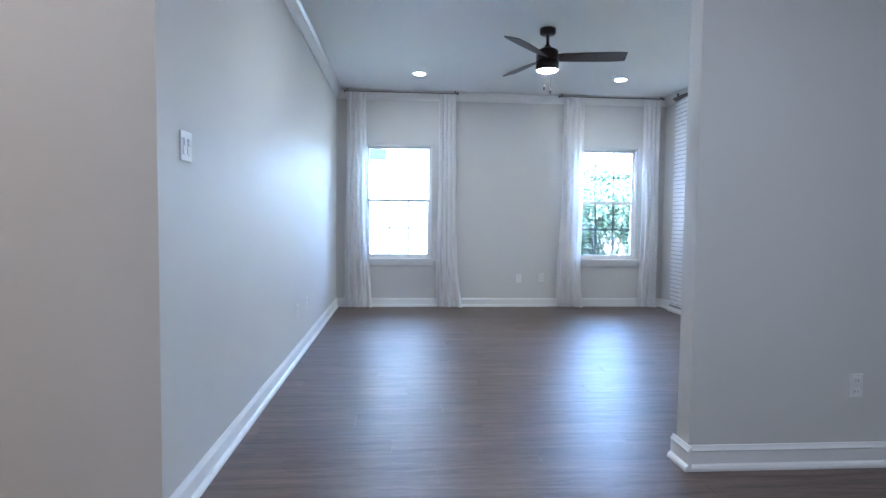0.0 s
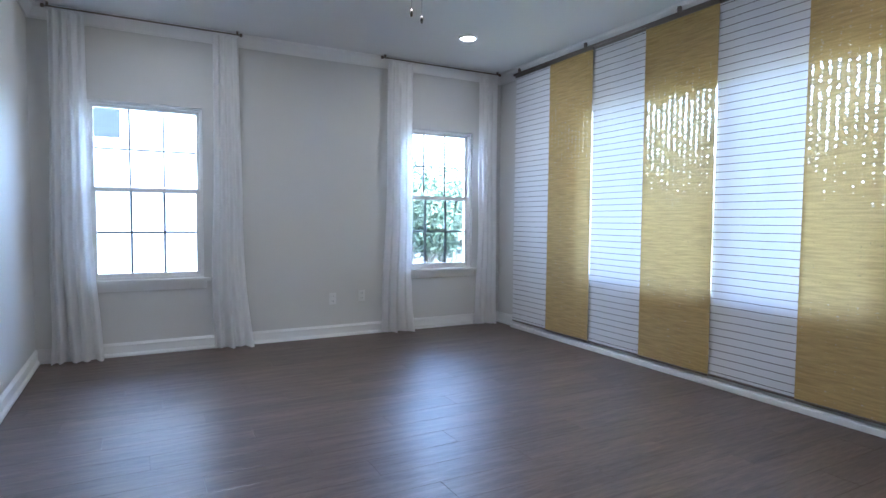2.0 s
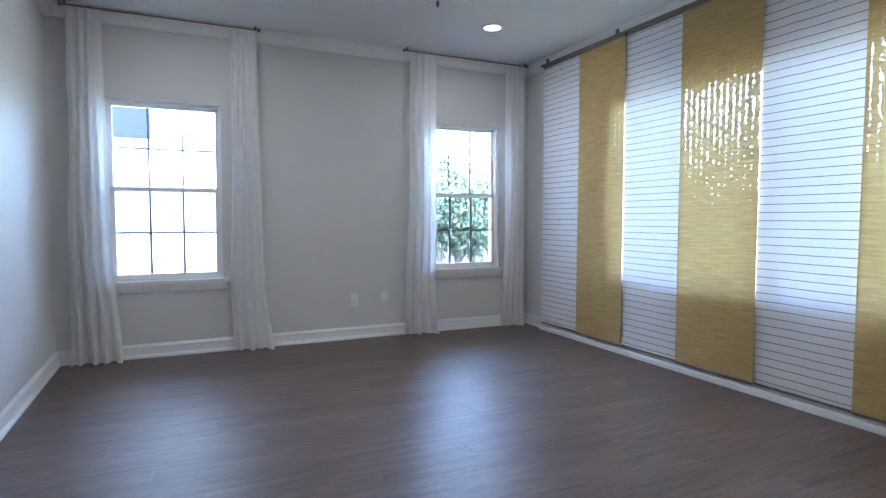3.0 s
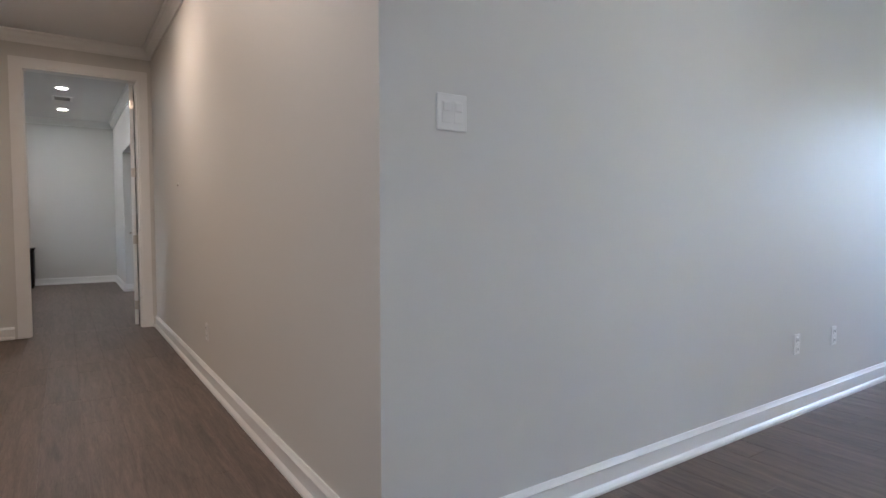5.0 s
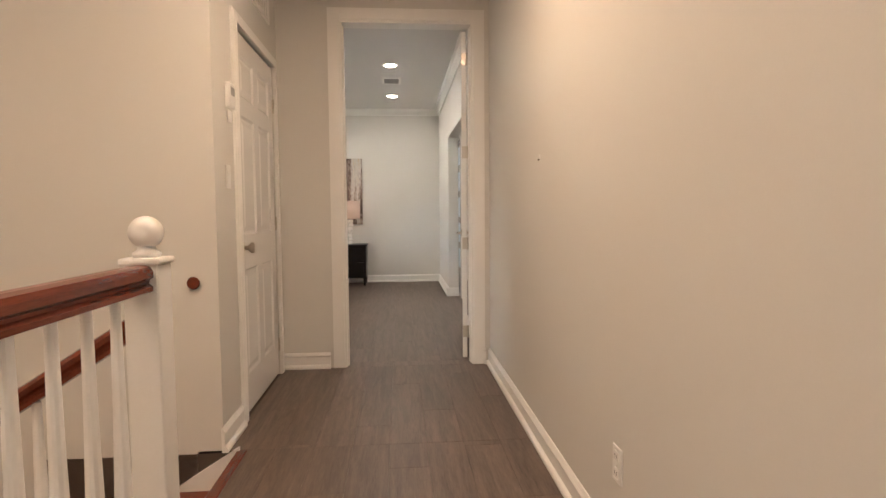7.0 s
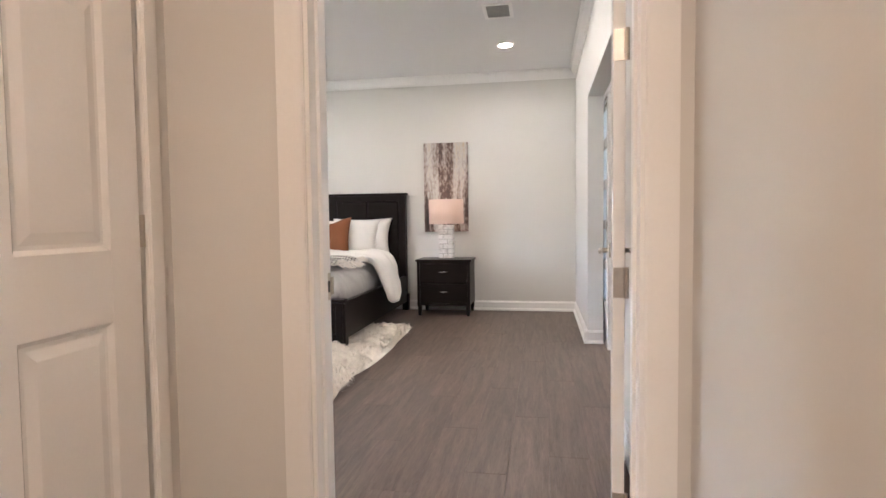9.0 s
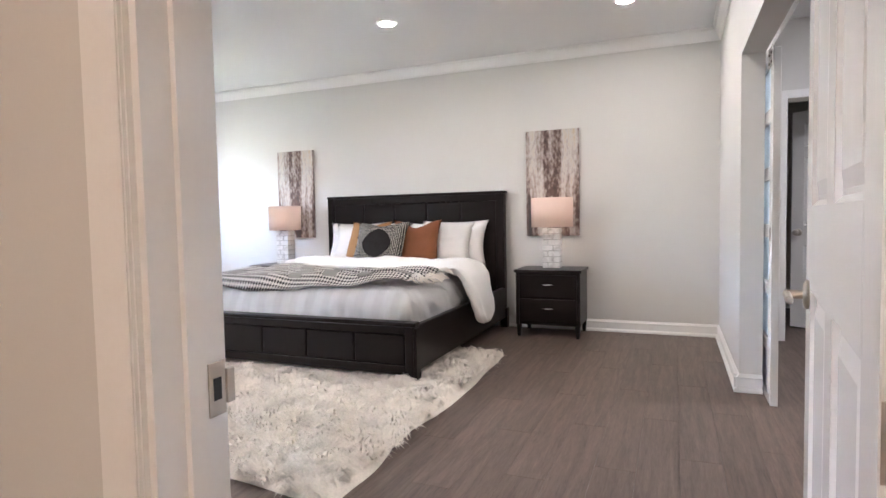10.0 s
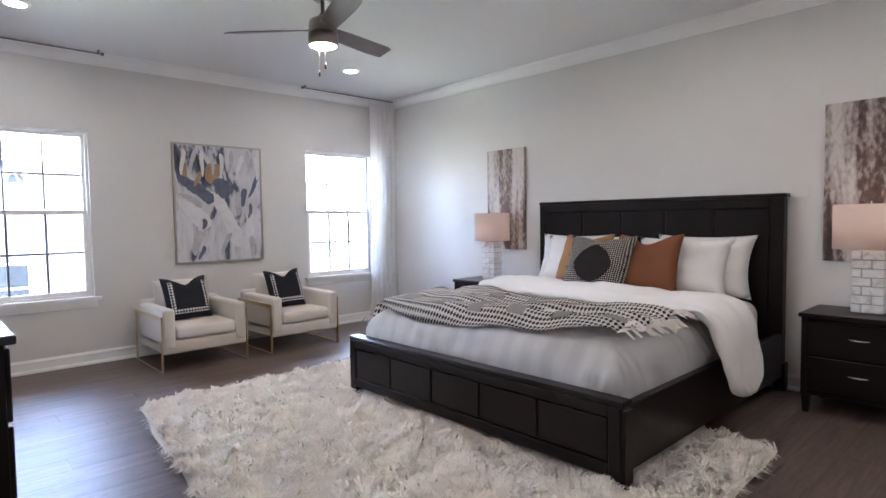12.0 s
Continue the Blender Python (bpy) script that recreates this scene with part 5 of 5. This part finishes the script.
def armchair(xc, first=None):
    root = thing("armchair", "cream upholstered armchair with brass sled frame", "armchair", (xc, -5.685, 0), 0, "armchairs by the windows")
    part("seat_base", cube(-0.355, -0.70, 0.155, 0.355, -0.015, 0.27, 0.02, 3), CREAM, root, "", True)
    part("seat_cushion", cube(-0.255, -0.60, 0.272, 0.255, 0.005, 0.385, 0.035, 4), CREAM, root, "", True)
    part("backrest", cube(-0.355, -0.76, 0.20, 0.355, -0.62, 0.56, 0.035, 4), CREAM, root, "", True)
    bc = part("back_cushion", pillow_mesh(0.50, 0.36, 0.17, ear=0.03), CREAM, root, "", True)
    bc.matrix_basis = pose(0, -0.56, 0.375, 14, 0, 0)
    for s in (-1, 1):
        part("armrest", cube(s * 0.355 - (0.10 if s > 0 else 0), -0.70, 0.20, s * 0.355 + (0.10 if s < 0 else 0), -0.005, 0.535, 0.025, 3), CREAM, root, "", True)
        x0, x1 = (0.358, 0.368) if s > 0 else (-0.368, -0.358)
        bm = cube(x0, -0.050, 0.0, x1, -0.015, 0.475, 0.001)
        add_box(bm, x0, -0.735, 0.440, x1, -0.050, 0.475, 0.001)
        add_box(bm, x0, -0.735, 0.0, x1, -0.050, 0.012, 0.001)
        add_box(bm, x0, -0.770, 0.0, x1, -0.735, 0.475, 0.001)
        part("sled_frame", bm, BRASS, root, "brushed brass flat-bar frame")
    return root


for xc in (-7.295, -8.265):
    armchair(xc)
    cu = thing("cushion", "charcoal cushion with white key-pattern border on the armchair", "cushion", group="armchair cushions")
    cu.matrix_basis = pose(xc + 0.03, -5.99, 0.388, 20, 0, 8)
    part("cover", pillow_mesh(0.42, 0.40, 0.13, ear=0.07, chop=0.18), NAVY, cu, "", True)
    for x0, x1, z0, z1 in ((-0.170, -0.130, 0.05, 0.34), (0.130, 0.170, 0.05, 0.34), (-0.130, 0.130, 0.05, 0.090)):
        bm = bmesh.new()
        n = 10
        g = []
        for j in range(n + 1):
            row = []
            for i in range(5):
                x, z = x0 + (x1 - x0) * i / 4, z0 + (z1 - z0) * j / n
                u, v = x / 0.21, (z - 0.20) / 0.20
                row.append(bm.verts.new((x, 0.065 * max(0, (1 - u ** 4) * (1 - v ** 4)) ** 0.55 + 0.004, z)))
            g.append(row)
        for p, q in zip(g, g[1:]):
            for i in range(4):
                bm.faces.new((p[i], p[i + 1], q[i + 1], q[i]))
        part("border_trim", bm, CHAIN, cu, "white key-pattern trim")

# dresser
dresser = thing("dresser", "tall dark espresso dresser with polished top against the wall", "dresser", (-5.12, -3.75, 0))
part("body", cube(-0.545, -0.78, 0.08, -0.035, 0.78, 0.875, 0.003), ESPRESSO, dresser)
part("top", cube(-0.575, -0.805, 0.875, -0.032, 0.805, 0.905, 0.004), mat("polished_espresso_top", (0.012, 0.008, 0.0075), 0.10, 0, 0.2), dresser)
part("plinth", cube(-0.520, -0.76, 0.0, -0.05, 0.76, 0.08), ESPRESSO, dresser)
for r in range(3):
    for cc in range(2):
        dr = part("drawer", cube(-0.562, -0.75 + 0.76 * cc, 0.105 + 0.255 * r, -0.545, -0.01 + 0.76 * cc, 0.345 + 0.255 * r, 0.004), ESPRESSO, dresser)
        part("handle", cube(-0.585, -0.45 + 0.76 * cc, 0.222 + 0.255 * r, -0.562, -0.31 + 0.76 * cc, 0.236 + 0.255 * r, 0.006, 2), CHROME, dr, "chrome pull")

# ---- outside ----
GRASS = mat("grass", (0.13, 0.135, 0.09), 0.9, 0, 0.35, 0.6, 0.3, 12)
ASPHALT = mat("asphalt", (0.06, 0.06, 0.06), 0.9, 0, 0.2, 2, 0.2, 40)
SIDING = mat("white_siding", (0.80, 0.80, 0.78), 0.6, 0, 0.03)
ROOF = mat("grey_shingle_roof", (0.12, 0.11, 0.11), 0.8, 0, 0.2, 6, 0.3, 30)
BARK = mat("tree_bark", (0.14, 0.11, 0.09), 0.9, 0, 0.3, 8, 0.4, 30)
PALEBARK = mat("pale_grey_bark", (0.14, 0.125, 0.115), 0.9, 0, 0.3, 8, 0.4, 30)
LEAF = mat("green_leaves", (0.055, 0.082, 0.045), 0.7, 0, 0.5, 0.8, 0, 20)
BRICK = mat("grey_brown_brick", (0.26, 0.22, 0.20), 0.8, 0, 0.25, 4, 0.3, 20)
structure(mesh_ob("ground", cube(-400, -400, -3.4, 400, 400, -3.2), GRASS), "mown green lawn")
structure(mesh_ob("road", cube(-60, 24, -3.2, 100, 30, -3.18), ASPHALT), "grey asphalt road")
DARKGLASS = mat("dark_house_glass", (0.006, 0.008, 0.012), 0.5, 0, 0.2)


def house(x0, y0, x1, y1, z1, face, wallmat, label, cols, rows_):
    root = thing("house", label, "house", ((x0 + x1) / 2, (y0 + y1) / 2, -3.2))
    w, d = (x1 - x0) / 2, (y1 - y0) / 2
    part("wall", cube(-w, -d, 0, w, d, z1 + 3.2), wallmat, root)
    bm = bmesh.new()
    h = z1 + 3.2
    v = [bm.verts.new(p) for p in ((-w - 0.4, -d - 0.4, h), (w + 0.4, -d - 0.4, h), (w + 0.4, d + 0.4, h), (-w - 0.4, d + 0.4, h), (-w - 0.4, 0, h + 2), (w + 0.4, 0, h + 2))]
    for f in ((0, 1, 5, 4), (2, 3, 4, 5), (0, 4, 3), (1, 2, 5), (0, 3, 2, 1)):
        bm.faces.new([v[k] for k in f])
    part("roof", bm, ROOF, root)
    for r in range(rows_):
        for c in range(cols):
            x = -w + 2 * w * (c + 0.5) / cols
            z = 1.75 + 3.9 * r
            wi = part("window", cube(x - 0.55, face * d, z, x + 0.55, face * (d + 0.05), z + 1.6), TRIM, root)
            part("pane", cube(x - 0.47, face * (d + 0.05), z + 0.08, x + 0.47, face * (d + 0.06), z + 0.77), DARKGLASS, wi)
            part("pane", cube(x - 0.47, face * (d + 0.05), z + 0.84, x + 0.47, face * (d + 0.06), z + 1.52), DARKGLASS, wi)


house(-11.5, 11.5, 2.3, 20, 5.2, -1, SIDING, "white-sided two-storey house next door", 3, 2)
house(16, 36, 28, 44, 2.5, -1, BRICK, "grey-brown brick house beyond the road", 4, 1)
house(-18, -30, -6, -22, 2.8, 1, BRICK, "grey-brown house behind bare trees", 4, 2)


def tree(x, y, h, spread, leaves, seed, label, leaf=1.0):
    rnd = random.Random(seed)
    root = thing("tree", label, "tree", (x, y, -3.2))
    bm = bmesh.new()
    tips = []

    def limb(p, d, ln, r, lv):
        q = p + d * ln
        t = lathe([(r, 0), (r * 0.65, ln)], 6)
        t.transform(Matrix.Translation(p) @ d.to_track_quat("Z", "Y").to_matrix().to_4x4())
        me = bpy.data.meshes.new("tmp")
        t.to_mesh(me)
        t.free()
        bm.from_mesh(me)
        bpy.data.meshes.remove(me)
        if lv == 0:
            tips.append(q)
            return
        for _ in range(3):
            nd = (d + Vector((rnd.uniform(-1, 1), rnd.uniform(-1, 1), rnd.uniform(-0.2, 0.7))) * spread).normalized()
            limb(q, nd, ln * rnd.uniform(0.55, 0.75), r * 0.6, lv - 1)
    limb(Vector((0, 0, 0)), Vector((0, 0, 1)), h * 0.34, h * (0.022 if leaves else 0.008), 4 if not leaves else 3)
    part("trunk", bm, BARK if leaves else PALEBARK, root)
    if leaves:
        vs, fs = [], []
        for tp in tips:
            for _ in range(leaves):
                c = tp + Vector((rnd.gauss(0, 1), rnd.gauss(0, 1), rnd.gauss(0, 0.8))) * h * 0.075
                a = Vector((rnd.uniform(-1, 1), rnd.uniform(-1, 1), rnd.uniform(-1, 1))).normalized() * 0.14 * leaf
                b = Vector((rnd.uniform(-1, 1), rnd.uniform(-1, 1), rnd.uniform(-1, 1))).normalized() * 0.09 * leaf
                i0 = len(vs)
                vs += [c - a, c + b, c + a, c - b]
                fs.append((i0, i0 + 1, i0 + 2, i0 + 3))
        me = bpy.data.meshes.new("crown")
        me.from_pydata([tuple(v) for v in vs], [], fs)
        me.materials.append(LEAF)
        cr = new("crown", me)
        cr.parent = root


# last three are unseen, added behind the sliding panels to block low sky light
for k, (x, y, h) in enumerate(((7.5, 18, 6.5), (10.5, 21, 7.0), (13, 33, 8.0), (8, 35, 7.5), (16, 25, 7), (20, 34, 9), (11.5, 1.5, 5.2), (12, 5.0, 5.4), (11, 9.0, 5.2))):
    tree(x, y, h, 0.55, 60, 20 + k, "leafy green garden tree")
for k, (x, y, h) in enumerate(((7.6, 14.5, 5.6), (9.3, 16.0, 6.4), (6.2, 16.5, 4.6))):
    tree(x, y, h, 0.60, 380, 60 + k, "dense dark green garden tree", 0.55)
for k, (x, y, h) in enumerate(((-6.3, -13, 7.5), (-9.8, -14, 7), (-12.5, -13, 7.5), (-8.1, -16, 8))):
    tree(x, y, h, 0.50, 0, 40 + k, "bare tree with pale twigs")

# ---- floor planks ----
PW, PL = 0.178, 1.22
zones = [(BEDX, WINY, -5.03, 0.0), (-5.03, -1.055, -4.90, -0.12), (-4.90, -1.495, -3.50, 0.0), (-3.50, -1.385, -2.46, 0.0), (-2.46, -1.245, -0.12, 0.0), (-0.12, -1.165, 2.17, 0.0),
         (0.0, 0.0, 2.17, 0.555), (0.0, 0.555, R, FAR), (-8.31, 0.0, -6.25, 0.13), (BEDX, 0.13, -5.03, 2.4), (2.17, -3.6, R, 0.44), (-0.18, -3.6, 2.17, -1.165), (-12.0, 0.0, BEDX - 0.2, 2.5), (BEDX - 0.2, 0.52, BEDX, 1.42)]
shared = {}
single = 0
rest_v, rest_f = [], []
row0 = int(math.floor(WINY / PW))
near = (0, 7, 2, 3, 4, 5, 6, 1)
for zi in (*near, 8, 9, 10, 11, 12, 13):
    x0, y0, x1, y1 = zones[zi]
    for r in range(int(math.floor(y0 / PW)), int(math.ceil(y1 / PW))):
        a, b = max(y0, r * PW), min(y1, (r + 1) * PW)
        if b - a < 0.004:
            continue
        off = (r * 0.4137 % 1.0) * PL
        k = int(math.floor((x0 - off) / PL))
        while off + k * PL < x1:
            u, v = max(x0, off + k * PL), min(x1, off + (k + 1) * PL)
            k += 1
            if v - u < 0.004:
                continue
            far_corner = zi == 0 and (u > -6.0 and b < -2.9)
            hidden = zi == 0 and u < -8.0 and -4.0 < a < -2.1
            if zi in near and single < 300 and not far_corner and not hidden:
                key = (round(v - u, 3), round(b - a, 3))
                if key not in shared:
                    g = 0.0004
                    bm = bmesh.new()
                    p = [bm.verts.new(q) for q in ((g, g, -0.001), (key[0] - g, g, -0.001), (key[0] - g, key[1] - g, -0.001), (g, key[1] - g, -0.001))]
                    e = 0.0005
                    q = [bm.verts.new((c.co.x, c.co.y, -0.011)) for c in p]
                    t = [bm.verts.new((c.co.x + (e if c.co.x < 0.01 else -e), c.co.y + (e if c.co.y < 0.01 else -e), 0.0)) for c in p]
                    bm.faces.new(t)
                    for i in range(4):
                        bm.faces.new((p[i], p[(i + 1) % 4], t[(i + 1) % 4], t[i]))
                        bm.faces.new((q[i], q[(i + 1) % 4], p[(i + 1) % 4], p[i]))
                    me = bpy.data.meshes.new("plank")
                    bm.to_mesh(me)
                    bm.free()
                    me.materials.append(PLANK)
                    shared[key] = me
                ob = new("plank", shared[key])
                ob.parent = floor
                ob.location = (u, a, 0)
                single += 1
            else:
                g = 0.0004
                i0 = len(rest_v)
                rest_v += [(u + g, a + g, 0), (v - g, a + g, 0), (v - g, b - g, 0), (u + g, b - g, 0), (u + g, a + g, -0.011), (v - g, a + g, -0.011), (v - g, b - g, -0.011), (u + g, b - g, -0.011)]
                fcs = [(0, 1, 2, 3), (0, 4, 5, 1), (1, 5, 6, 2), (2, 6, 7, 3), (3, 7, 4, 0)]
                rest_f += [tuple(i0 + i for i in f) for f in fcs]
me = bpy.data.meshes.new("planks")
me.from_pydata(rest_v, [], rest_f)
me.materials.append(PLANK)
ob = new("planks", me)
ob.parent = floor
tagged(ob, "grey-brown wood-look planks", kind="stuff")
